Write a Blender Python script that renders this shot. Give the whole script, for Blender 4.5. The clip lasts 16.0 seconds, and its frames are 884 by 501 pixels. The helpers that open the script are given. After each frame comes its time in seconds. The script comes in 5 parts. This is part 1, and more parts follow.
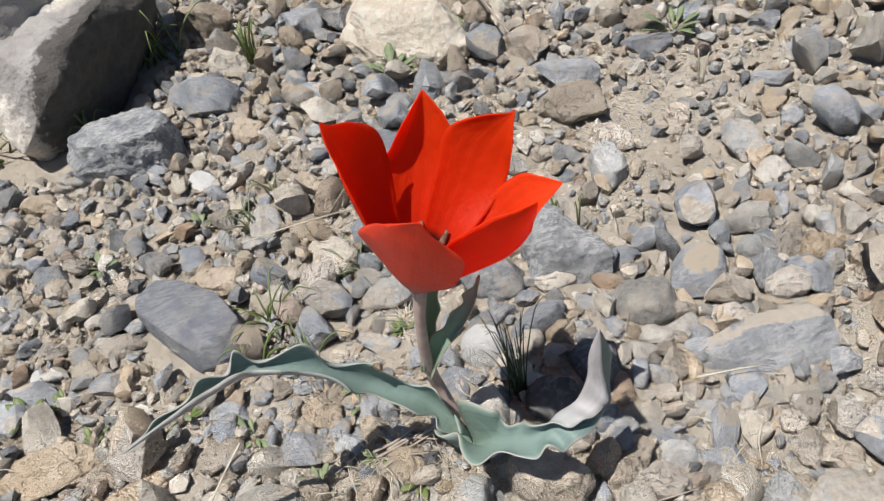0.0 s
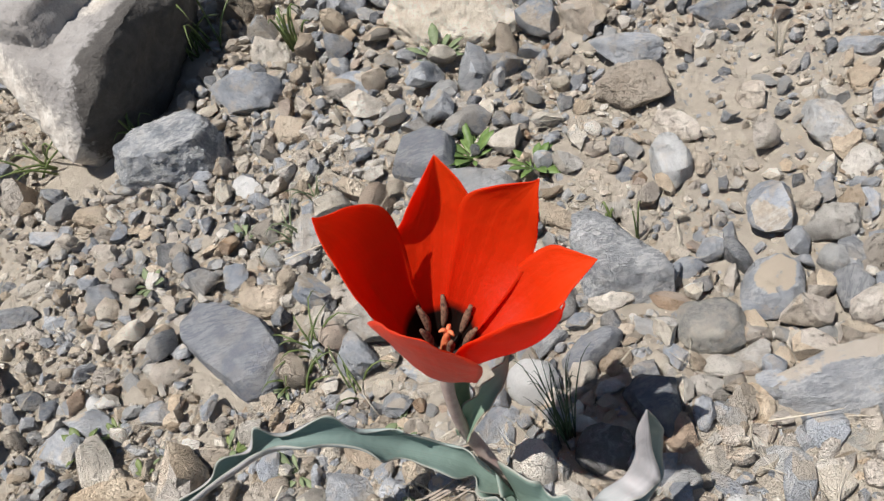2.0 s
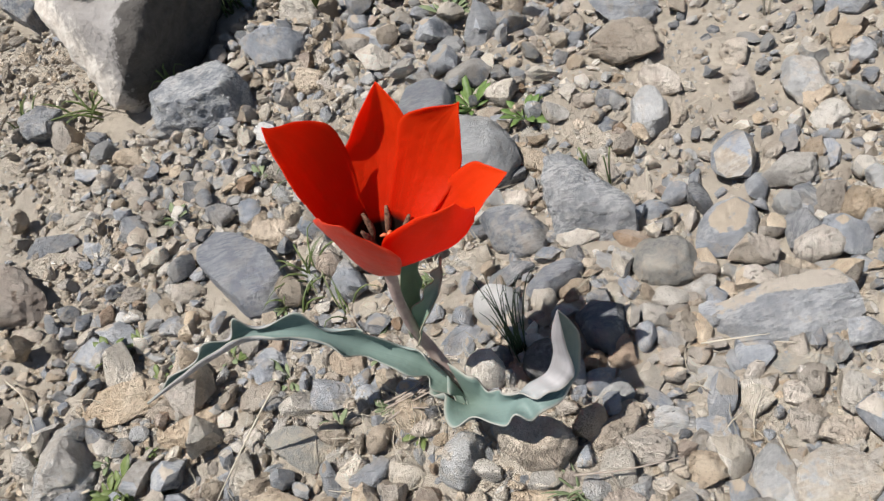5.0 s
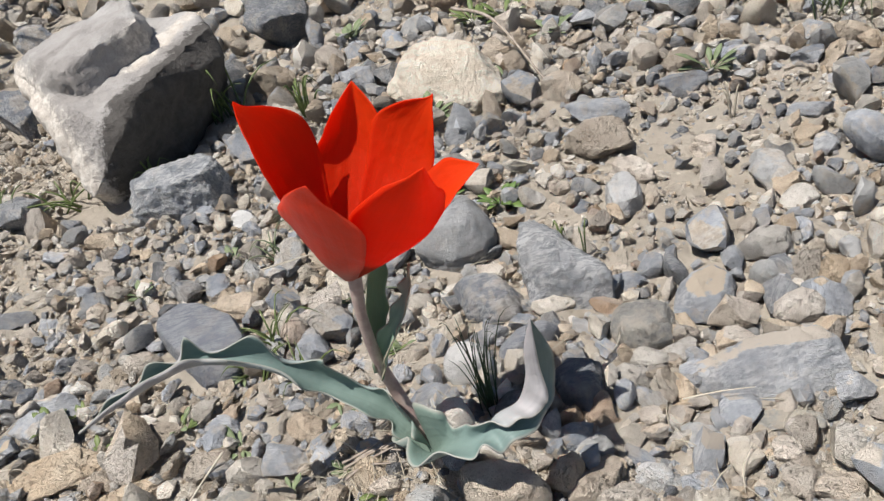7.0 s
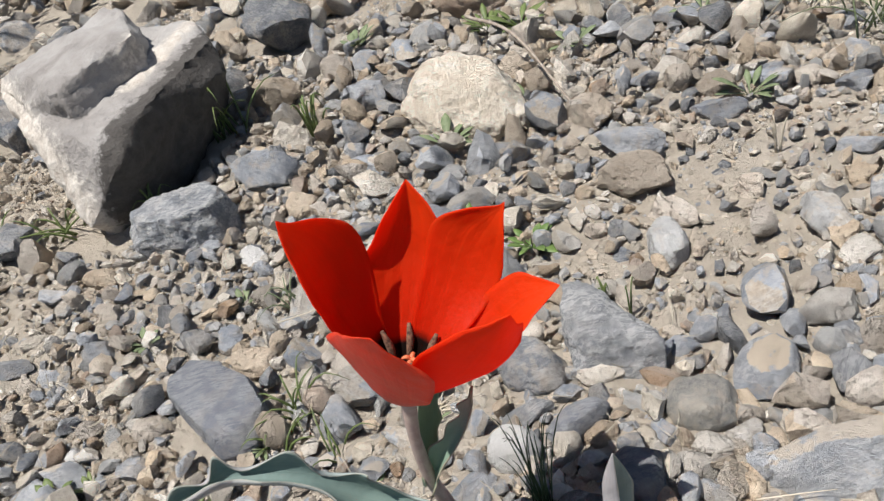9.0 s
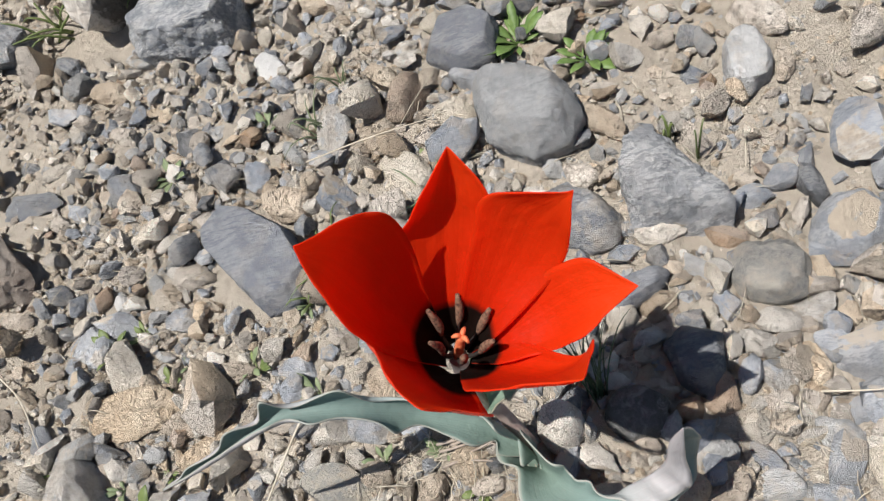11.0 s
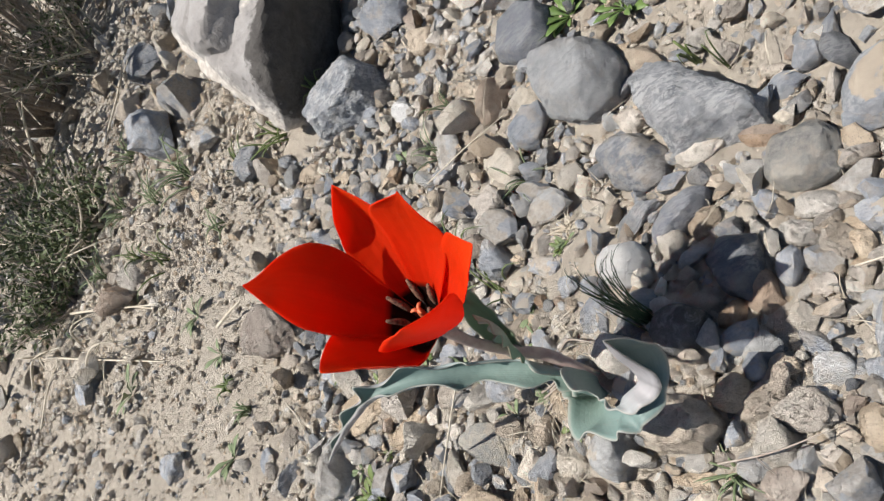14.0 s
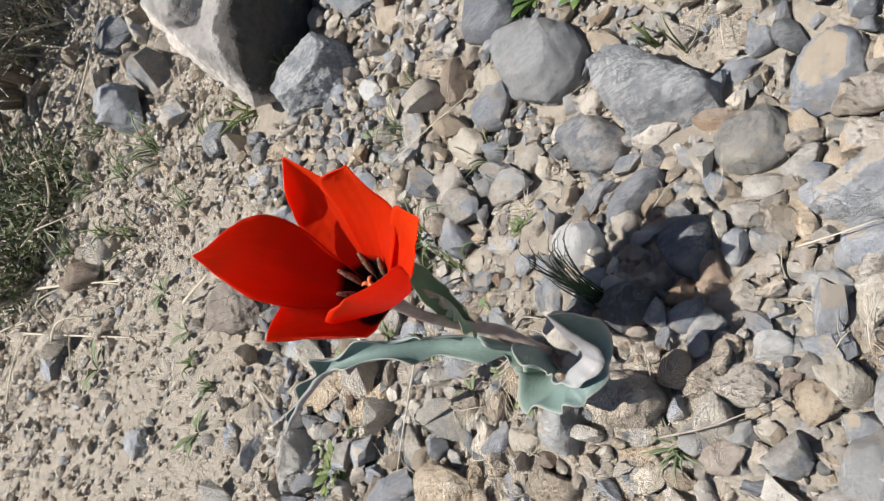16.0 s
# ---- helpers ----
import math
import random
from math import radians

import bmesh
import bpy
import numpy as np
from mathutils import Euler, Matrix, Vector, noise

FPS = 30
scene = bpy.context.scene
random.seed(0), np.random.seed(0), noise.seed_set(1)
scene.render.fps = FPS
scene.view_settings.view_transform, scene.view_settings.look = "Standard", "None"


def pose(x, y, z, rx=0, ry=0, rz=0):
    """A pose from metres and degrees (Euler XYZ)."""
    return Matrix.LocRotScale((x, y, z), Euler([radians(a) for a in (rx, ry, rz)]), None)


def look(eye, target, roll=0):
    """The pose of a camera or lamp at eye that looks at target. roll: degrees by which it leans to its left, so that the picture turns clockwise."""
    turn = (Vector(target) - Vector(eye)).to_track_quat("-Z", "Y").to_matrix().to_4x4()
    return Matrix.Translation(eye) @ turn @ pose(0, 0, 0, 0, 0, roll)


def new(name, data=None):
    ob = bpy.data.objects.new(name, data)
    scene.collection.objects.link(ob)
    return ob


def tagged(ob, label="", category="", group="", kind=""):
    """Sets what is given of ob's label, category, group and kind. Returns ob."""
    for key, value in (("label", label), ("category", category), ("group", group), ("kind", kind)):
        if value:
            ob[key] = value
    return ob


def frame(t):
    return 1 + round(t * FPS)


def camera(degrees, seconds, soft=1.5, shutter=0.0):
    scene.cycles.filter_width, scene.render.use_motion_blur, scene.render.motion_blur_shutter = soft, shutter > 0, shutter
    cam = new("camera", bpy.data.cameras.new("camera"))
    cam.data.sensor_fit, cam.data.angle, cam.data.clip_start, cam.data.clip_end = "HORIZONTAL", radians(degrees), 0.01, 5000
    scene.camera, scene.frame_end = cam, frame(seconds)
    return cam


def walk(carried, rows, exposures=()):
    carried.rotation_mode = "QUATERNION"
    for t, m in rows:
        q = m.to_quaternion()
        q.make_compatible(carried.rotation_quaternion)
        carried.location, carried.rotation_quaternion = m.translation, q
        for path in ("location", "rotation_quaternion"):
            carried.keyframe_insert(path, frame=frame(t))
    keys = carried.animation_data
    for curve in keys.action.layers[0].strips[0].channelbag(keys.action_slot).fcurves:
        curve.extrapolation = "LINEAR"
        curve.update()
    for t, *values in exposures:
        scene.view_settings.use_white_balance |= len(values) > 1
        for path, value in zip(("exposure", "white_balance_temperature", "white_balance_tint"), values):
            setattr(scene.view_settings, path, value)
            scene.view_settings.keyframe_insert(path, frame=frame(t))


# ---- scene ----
# All plan numbers below are in centimetres; CM turns them into metres.
CM = 0.01
cam = camera(61.9, 16.0, soft=1.4)
PATH = [
    (0, (-0.0096, -0.1499, 0.2621), (0.0324, 0.1301, -0.0204), -12.54),
    (0.5, (-0.0037, -0.1490, 0.2573), (0.0347, 0.1279, -0.0288), -13.60),
    (1, (0.0078, -0.1329, 0.2601), (0.0372, 0.1329, -0.0374), -17.30),
    (1.5, (0.0182, -0.1226, 0.2659), (0.0397, 0.1408, -0.0343), -20.39),
    (2, (0.0189, -0.1134, 0.2682), (0.0092, 0.1543, -0.0288), -22.33),
    (2.5, (0.0366, -0.1238, 0.2725), (0.0029, 0.1467, -0.0203), -25.07),
    (3, (0.0448, -0.1283, 0.2765), (-0.0004, 0.1208, -0.0332), -27.81),
    (3.5, (0.0421, -0.1397, 0.2765), (-0.0066, 0.1062, -0.0351), -27.29),
    (4, (0.0464, -0.1445, 0.2761), (-0.0046, 0.1013, -0.0353), -28.23),
    (4.5, (0.0492, -0.1487, 0.2781), (-0.0029, 0.0979, -0.0326), -28.20),
    (5, (0.0462, -0.1539, 0.2721), (0.0034, 0.1095, -0.0259), -25.71),
    (5.2, (0.0363, -0.1536, 0.2653), (0.0163, 0.1329, -0.0131), -20.04),
    (7.3, (0.0317, -0.1830, 0.2307), (0.0316, 0.1392, -0.0063), -17.21),
    (7.5, (0.0290, -0.1836, 0.2321), (0.0311, 0.1386, -0.0050), -16.77),
    (8, (0.0266, -0.1846, 0.2340), (0.0252, 0.1387, -0.0015), -17.03),
    (8.5, (0.0278, -0.1615, 0.2531), (0.0263, 0.1595, 0.0145), -17.55),
    (9, (0.0251, -0.1334, 0.2492), (0.0233, 0.1796, 0.0002), -17.93),
    (9.2, (0.0169, -0.1294, 0.2379), (0.0104, 0.1651, -0.0327), -17.80),
    (11.3, (0.0475, -0.0586, 0.2718), (-0.0416, 0.1275, -0.0709), -41.10),
    (11.5, (0.0539, -0.0565, 0.2736), (-0.0506, 0.1209, -0.0693), -46.89),
    (11.8, (0.0686, -0.0643, 0.2595), (-0.0711, 0.1085, -0.0731), -59.93),
    (12, (0.0817, -0.0773, 0.2478), (-0.0903, 0.1004, -0.0666), -66.23),
    (12.2, (0.0898, -0.0928, 0.2378), (-0.0984, 0.0877, -0.0655), -67.66),
    (12.5, (0.1123, -0.1091, 0.2375), (-0.0995, 0.0797, -0.0445), -70.12),
    (13, (0.1319, -0.1182, 0.2454), (-0.1032, 0.0766, -0.0130), -74.00),
    (13.5, (0.1393, -0.1178, 0.2457), (-0.0899, 0.0957, -0.0030), -72.71),
    (14, (0.1452, -0.1115, 0.2476), (-0.0765, 0.1132, 0.0019), -71.10),
    (14.5, (0.1535, -0.1119, 0.2424), (-0.0641, 0.1113, -0.0081), -70.95),
    (15, (0.1591, -0.1130, 0.2443), (-0.0558, 0.1110, -0.0080), -70.44),
    (15.5, (0.1522, -0.1164, 0.2424), (-0.0630, 0.1048, -0.0121), -70.13),
    (16, (0.1508, -0.1169, 0.2428), (-0.0678, 0.0983, -0.0139), -70.63),
]
walk(cam, [(t, look(eye, target, roll)) for t, eye, target, roll in PATH], exposures=[(0.0, 0.32), (9.2, 0.32), (12.0, 0.36), (16.0, 0.42)])

# ---- sky and sun ----
SUN = Vector((-0.290, -0.055, 1.0)).normalized()
world = bpy.data.worlds.new("sky")
scene.world = world
world.use_nodes = True
wn = world.node_tree
sky = wn.nodes.new("ShaderNodeTexSky")
sky.sky_type = "NISHITA"
sky.sun_disc = False
sky.sun_elevation = math.asin(SUN.z)
sky.sun_rotation = math.atan2(SUN.x, SUN.y)
wn.links.new(sky.outputs[0], wn.nodes["Background"].inputs[0])
wn.nodes["Background"].inputs[1].default_value = 0.055
sun_data = bpy.data.lights.new("sun", "SUN")
sun_data.energy, sun_data.angle, sun_data.color = 5.0, radians(0.53), (1.0, 0.957, 0.905)
sun = new("sun", sun_data)
sun.matrix_world = look(SUN * 5, (0, 0, 0))


# ---- materials ----
def material(name):
    m = bpy.data.materials.new(name)
    m.use_nodes = True
    return m, m.node_tree, m.node_tree.nodes["Principled BSDF"]


def node(t, kind, **values):
    n = t.nodes.new(kind)
    for k, v in values.items():
        n.inputs[k].default_value = v
    return n


def ramp(t, fac, stops):
    r = t.nodes.new("ShaderNodeValToRGB")
    e = r.color_ramp.elements
    while len(e) < len(stops):
        e.new(0.5)
    for el, (p, c) in zip(e, stops):
        el.position, el.color = p, (*c, 1) if len(c) == 3 else c
    t.links.new(fac, r.inputs[0])
    return r.outputs[0]


def mixed(t, fac, a, b, blend="MIX"):
    m = t.nodes.new("ShaderNodeMix")
    m.data_type, m.blend_type = "RGBA", blend
    for sock, v in ((m.inputs[0], fac), (m.inputs[6], a), (m.inputs[7], b)):
        if isinstance(v, bpy.types.NodeSocket):
            t.links.new(v, sock)
        else:
            sock.default_value = v if isinstance(v, float) else (*v, 1)
    return m.outputs[2]


def maths(t, op, a, b):
    m = t.nodes.new("ShaderNodeMath")
    m.operation = op
    for sock, v in zip(m.inputs, (a, b)):
        if isinstance(v, bpy.types.NodeSocket):
            t.links.new(v, sock)
        else:
            sock.default_value = v
    return m.outputs[0]


def chance(t):
    """A number of its own for each object and each loose piece."""
    a, b = t.nodes.new("ShaderNodeObjectInfo"), t.nodes.new("ShaderNodeNewGeometry")
    return maths(t, "FRACT", maths(t, "ADD", a.outputs["Random"], b.outputs["Random Per Island"]), 0.0)


def place(t, shift=None):
    c = t.nodes.new("ShaderNodeTexCoord").outputs["Object"]
    if shift is None:
        return c
    v = t.nodes.new("ShaderNodeVectorMath")
    v.operation = "ADD"
    t.links.new(c, v.inputs[0])
    s = t.nodes.new("ShaderNodeCombineXYZ")
    for n in range(3):
        t.links.new(maths(t, "MULTIPLY", shift, 3.7 + 2.3 * n), s.inputs[n])
    t.links.new(s.outputs[0], v.inputs[1])
    return v.outputs[0]


def noise_of(t, where, scale, detail=4.0, rough=0.6, lump=0.0):
    n = node(t, "ShaderNodeTexNoise", Scale=scale, Detail=detail, Roughness=rough, Distortion=lump)
    t.links.new(where, n.inputs["Vector"])
    return n.outputs["Fac"]


def ridges_of(t, where, scale, detail=5.0, rough=0.6):
    n = node(t, "ShaderNodeTexNoise", Scale=scale, Detail=detail, Roughness=rough)
    n.noise_type, n.normalize = "RIDGED_MULTIFRACTAL", True
    t.links.new(where, n.inputs["Vector"])
    return n.outputs["Fac"]


def bump_of(t, height, distance, strength=1.0, under=None):
    b = node(t, "ShaderNodeBump", Strength=strength, Distance=distance)
    t.links.new(height, b.inputs["Height"])
    if under:
        t.links.new(under, b.inputs["Normal"])
    return b.outputs[0]


def stone_material(name, dark, mid, light, speck, speckle=0.0, vein=0.0, rough=0.85, dust=0.4, pits=0.15, cap=0.0, vary=0.62, crust=0.0, scuff=0.0):
    m, t, p = material(name)
    r = chance(t)
    w = place(t, r)
    big, fine, grain = noise_of(t, w, 55, 5, 0.6, 0.6), noise_of(t, w, 420, 4, 0.7), noise_of(t, w, 1700, 3, 0.7)
    c = ramp(t, big, [(0.33, dark), (0.5, mid), (0.68, light)])
    c = mixed(t, ramp(t, fine, [(0.35, (0, 0, 0)), (0.7, (1, 1, 1))]), c, mixed(t, 0.6, c, light))
    c = mixed(t, ramp(t, grain, [(0.56, (0, 0, 0)), (0.66, (1, 1, 1))]), c, mixed(t, 0.55 if pits > 0.3 else 0.22, c, speck))
    chip = ridges_of(t, w, 140, 5, 0.65)
    c = mixed(t, ramp(t, chip, [(0.62, (0, 0, 0)), (0.85, (0.55, 0.55, 0.55))]), c, mixed(t, 0.7, c, light))
    pock = noise_of(t, w, 620, 5, 0.8)
    c = mixed(t, ramp(t, pock, [(0.30, (0.75, 0.75, 0.75)), (0.40, (0, 0, 0))]), c, mixed(t, 0.75, c, tuple(0.35 * v for v in dark)))
    if speckle:
        spots = noise_of(t, w, 170, 6, 0.75, 1.0)
        c = mixed(t, maths(t, "MULTIPLY", ramp(t, spots, [(0.52, (0, 0, 0)), (0.62, (1, 1, 1))]), speckle), c, speck)
    if vein:
        v = t.nodes.new("ShaderNodeTexVoronoi")
        v.feature = "DISTANCE_TO_EDGE"
        v.inputs["Scale"].default_value = 45
        t.links.new(w, v.inputs["Vector"])
        line = ramp(t, v.outputs["Distance"], [(0.0, (1, 1, 1)), (0.035, (0, 0, 0))])
        c = mixed(t, maths(t, "MULTIPLY", line, vein), c, light)
    if crust:
        # Tan lime crust in hard-edged patches, on some stones only.
        lay = maths(t, "ADD", noise_of(t, w, 42, 5, 0.62), maths(t, "MULTIPLY", maths(t, "SUBTRACT", maths(t, "FRACT", maths(t, "MULTIPLY", r, 13.7), 0.0), 0.5), 0.34))
        tone = mixed(t, ramp(t, fine, [(0.35, (0, 0, 0)), (0.65, (1, 1, 1))]), (0.42, 0.35, 0.27), (0.63, 0.565, 0.475))
        c = mixed(t, maths(t, "MULTIPLY", ramp(t, lay, [(0.585, (0, 0, 0)), (0.615, (1, 1, 1))]), crust), c, tone)
    if scuff:
        # Whitish scratches and rubbed spots.
        drawn = node(t, "ShaderNodeMapping", Scale=(0.35, 1.6, 1.0), Rotation=(0.4, 0.3, 0.7))
        t.links.new(w, drawn.inputs[0])
        rub = maths(t, "MULTIPLY", ramp(t, noise_of(t, drawn.outputs[0], 420, 5, 0.75, 0.5), [(0.44, (0, 0, 0)), (0.54, (1, 1, 1))]), ramp(t, noise_of(t, w, 75, 3, 0.6), [(0.40, (0, 0, 0)), (0.54, (1, 1, 1))]))
        c = mixed(t, maths(t, "MULTIPLY", rub, scuff), c, (0.68, 0.68, 0.67))
    if dust:
        d = ramp(t, noise_of(t, w, 90, 5, 0.7), [(0.50, (0, 0, 0)), (0.60, (1, 1, 1))])
        c = mixed(t, maths(t, "MULTIPLY", d, dust), c, (0.56, 0.48, 0.385))
    if cap:
        # Dust and earth that lie on the upper side.
        up = t.nodes.new("ShaderNodeSeparateXYZ")
        t.links.new(t.nodes.new("ShaderNodeNewGeometry").outputs["Normal"], up.inputs[0])
        lie = maths(t, "ADD", up.outputs[2], maths(t, "MULTIPLY", maths(t, "SUBTRACT", noise_of(t, w, 120, 5, 0.7), 0.5), 0.3))
        c = mixed(t, maths(t, "MULTIPLY", ramp(t, lie, [(0.91, (0, 0, 0)), (0.95, (1, 1, 1))]), cap), c, (0.60, 0.51, 0.40))
    hsv = node(t, "ShaderNodeHueSaturation", Fac=1.0)
    t.links.new(maths(t, "ADD", maths(t, "MULTIPLY", r, vary), 1.16 - vary / 2), hsv.inputs["Value"])
    t.links.new(maths(t, "ADD", maths(t, "MULTIPLY", maths(t, "FRACT", maths(t, "MULTIPLY", r, 7.3), 0.0), 0.65), 0.6), hsv.inputs["Saturation"])
    t.links.new(c, hsv.inputs["Color"])
    t.links.new(hsv.outputs[0], p.inputs["Base Color"])
    p.inputs["Roughness"].default_value = rough
    p.inputs["Specular IOR Level"].default_value = 0.3
    hole = t.nodes.new("ShaderNodeTexVoronoi")
    hole.inputs["Scale"].default_value = 330
    t.links.new(w, hole.inputs["Vector"])
    pit = ramp(t, hole.outputs["Distance"], [(0.10, (0, 0, 0)), (0.42, (1, 1, 1))])
    n = bump_of(t, ridges_of(t, w, 70, 6, 0.6), 0.006, 0.8)
    n = bump_of(t, noise_of(t, w, 330, 7, 0.8, 0.4), 0.0095 if pits > 0.3 else 0.005, 1.0, n)
    n = bump_of(t, pit, 0.0035, pits, n)
    t.links.new(bump_of(t, grain, 0.0016, 1.0, n), p.inputs["Normal"])
    return m


STONES = {
    "tan": stone_material("tan limestone", (0.441, 0.348, 0.259), (0.596, 0.491, 0.381), (0.717, 0.629, 0.518), (0.25, 0.185, 0.13), pits=0.9),
    "pale": stone_material("pale limestone", (0.571, 0.508, 0.420), (0.711, 0.648, 0.553), (0.840, 0.781, 0.693), (0.36, 0.31, 0.26), pits=0.6),
    "white": stone_material("white limestone", (0.70, 0.69, 0.67), (0.78, 0.77, 0.745), (0.84, 0.83, 0.805), (0.50, 0.48, 0.45), dust=0.08, vary=0.1),
    "blue": stone_material("blue-grey limestone", (0.188, 0.211, 0.253), (0.297, 0.323, 0.368), (0.455, 0.475, 0.510), (0.54, 0.525, 0.5), 0.2, 0.15, crust=0.8, scuff=0.35),
    "slate": stone_material("dark slate-grey stone", (0.099, 0.109, 0.127), (0.159, 0.170, 0.190), (0.249, 0.260, 0.279), (0.42, 0.41, 0.4), 0.15, 0.1, dust=0.25, crust=0.35, scuff=0.3),
    "slab": stone_material("smooth grey slate", (0.184, 0.196, 0.226), (0.230, 0.242, 0.271), (0.290, 0.302, 0.326), (0.38, 0.38, 0.385), dust=0.12, vary=0.2, scuff=0.25),
    "grey": stone_material("grey limestone", (0.275, 0.275, 0.275), (0.396, 0.396, 0.393), (0.539, 0.537, 0.522), (0.54, 0.525, 0.495), 0.15, 0.2, crust=0.7, scuff=0.3),
    "rock": stone_material("grey veined limestone", (0.282, 0.290, 0.299), (0.372, 0.380, 0.389), (0.485, 0.491, 0.491), (0.58, 0.56, 0.52), 0.06, 0.4, dust=0.15, vary=0.25, scuff=0.3),
    "mixed": stone_material("grey and tan conglomerate", (0.209, 0.212, 0.215), (0.319, 0.317, 0.303), (0.550, 0.512, 0.435), (0.6, 0.55, 0.47), 0.45, 0.1, crust=0.6),
    "crusted": stone_material("blue-grey stone with pale crust", (0.167, 0.183, 0.210), (0.259, 0.275, 0.303), (0.400, 0.416, 0.439), (0.66, 0.67, 0.68), 0.5, dust=0.1, vary=0.2, scuff=0.8),
    "dusty": stone_material("blue-grey stone with tan dusty top", (0.226, 0.244, 0.278), (0.325, 0.345, 0.381), (0.464, 0.481, 0.505), (0.6, 0.6, 0.6), 0.18, 0.35, dust=0.1, cap=0.9, scuff=0.5),
    "mottled": stone_material("dark mottled conglomerate", (0.08, 0.075, 0.07), (0.135, 0.13, 0.125), (0.21, 0.21, 0.21), (0.42, 0.425, 0.43), 0.7, 0.0, dust=0.2),
    "clod": stone_material("crumbled earth", (0.43, 0.355, 0.275), (0.55, 0.47, 0.38), (0.64, 0.565, 0.47), (0.33, 0.265, 0.20), pits=1.0, dust=0.0),
    "brown": stone_material("brown sandstone", (0.312, 0.210, 0.144), (0.444, 0.324, 0.234), (0.564, 0.444, 0.336), (0.18, 0.125, 0.085), pits=0.5),
}
LOOKS = {"tan": "tan weathered limestone", "pale": "pale cream limestone", "white": "chalk-white rounded limestone", "blue": "blue-grey dusty limestone",
         "slate": "dark slate-grey", "slab": "smooth flat grey slate", "grey": "plain grey limestone", "rock": "grey veined limestone", "mixed": "grey and tan mottled",
         "crusted": "angular blue-grey white-crusted", "brown": "brown rough sandstone", "dusty": "blue-grey dust-capped", "mottled": "dark mottled grey", "clod": "crumbly beige earth"}


def soil_material():
    m, t, p = material("sandy soil")
    w = place(t)
    a, b, c = noise_of(t, w, 9, 5, 0.6), noise_of(t, w, 130, 6, 0.75, 0.5), noise_of(t, w, 900, 4, 0.75)
    col = ramp(t, a, [(0.35, (0.56, 0.485, 0.395)), (0.65, (0.64, 0.57, 0.48))])
    col = mixed(t, ramp(t, b, [(0.35, (0, 0, 0)), (0.7, (1, 1, 1))]), col, (0.70, 0.63, 0.53))
    col = mixed(t, ramp(t, c, [(0.6, (0, 0, 0)), (0.75, (1, 1, 1))]), col, (0.42, 0.35, 0.27))
    t.links.new(col, p.inputs["Base Color"])
    p.inputs["Roughness"].default_value = 0.95
    p.inputs["Specular IOR Level"].default_value = 0.15
    n = bump_of(t, b, 0.012, 1.0)
    t.links.new(bump_of(t, c, 0.003, 1.0, n), p.inputs["Normal"])
    return m


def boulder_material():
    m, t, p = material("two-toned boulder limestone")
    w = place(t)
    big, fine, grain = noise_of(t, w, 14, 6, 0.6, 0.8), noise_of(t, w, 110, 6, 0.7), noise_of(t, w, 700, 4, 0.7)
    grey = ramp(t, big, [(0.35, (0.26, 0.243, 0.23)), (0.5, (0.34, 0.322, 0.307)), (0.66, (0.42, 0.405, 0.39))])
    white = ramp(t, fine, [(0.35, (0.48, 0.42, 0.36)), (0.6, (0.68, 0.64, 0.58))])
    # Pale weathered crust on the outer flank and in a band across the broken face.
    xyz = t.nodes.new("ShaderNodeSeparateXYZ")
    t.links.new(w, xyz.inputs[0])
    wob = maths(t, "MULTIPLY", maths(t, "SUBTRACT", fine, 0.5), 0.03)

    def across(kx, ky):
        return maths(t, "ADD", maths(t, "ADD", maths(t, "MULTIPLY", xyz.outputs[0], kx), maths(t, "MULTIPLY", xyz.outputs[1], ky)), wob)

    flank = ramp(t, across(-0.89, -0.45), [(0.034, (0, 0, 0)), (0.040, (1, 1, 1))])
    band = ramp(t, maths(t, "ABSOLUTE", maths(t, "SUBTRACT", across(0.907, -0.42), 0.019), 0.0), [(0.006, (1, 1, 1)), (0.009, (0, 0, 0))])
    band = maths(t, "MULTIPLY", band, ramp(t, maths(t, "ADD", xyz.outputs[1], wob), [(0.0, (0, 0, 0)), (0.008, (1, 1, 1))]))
    # Shade painted into the colour: darker tone on the side turned from the sun.
    shaded_side = ramp(t, maths(t, "SUBTRACT", across(0.90, -0.44), maths(t, "MULTIPLY", xyz.outputs[2], 0.26)), [(0.015, (0, 0, 0)), (0.019, (1, 1, 1))])
    shade_tone = ramp(t, fine, [(0.35, (0.06, 0.054, 0.05)), (0.65, (0.095, 0.088, 0.08))])
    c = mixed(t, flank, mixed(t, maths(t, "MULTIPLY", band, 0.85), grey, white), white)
    c = mixed(t, shaded_side, c, shade_tone)
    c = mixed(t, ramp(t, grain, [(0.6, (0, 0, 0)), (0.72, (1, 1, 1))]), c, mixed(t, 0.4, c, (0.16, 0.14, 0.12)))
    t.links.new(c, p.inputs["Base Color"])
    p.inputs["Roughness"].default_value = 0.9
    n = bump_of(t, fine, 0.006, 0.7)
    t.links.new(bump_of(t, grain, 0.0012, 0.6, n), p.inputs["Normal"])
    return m


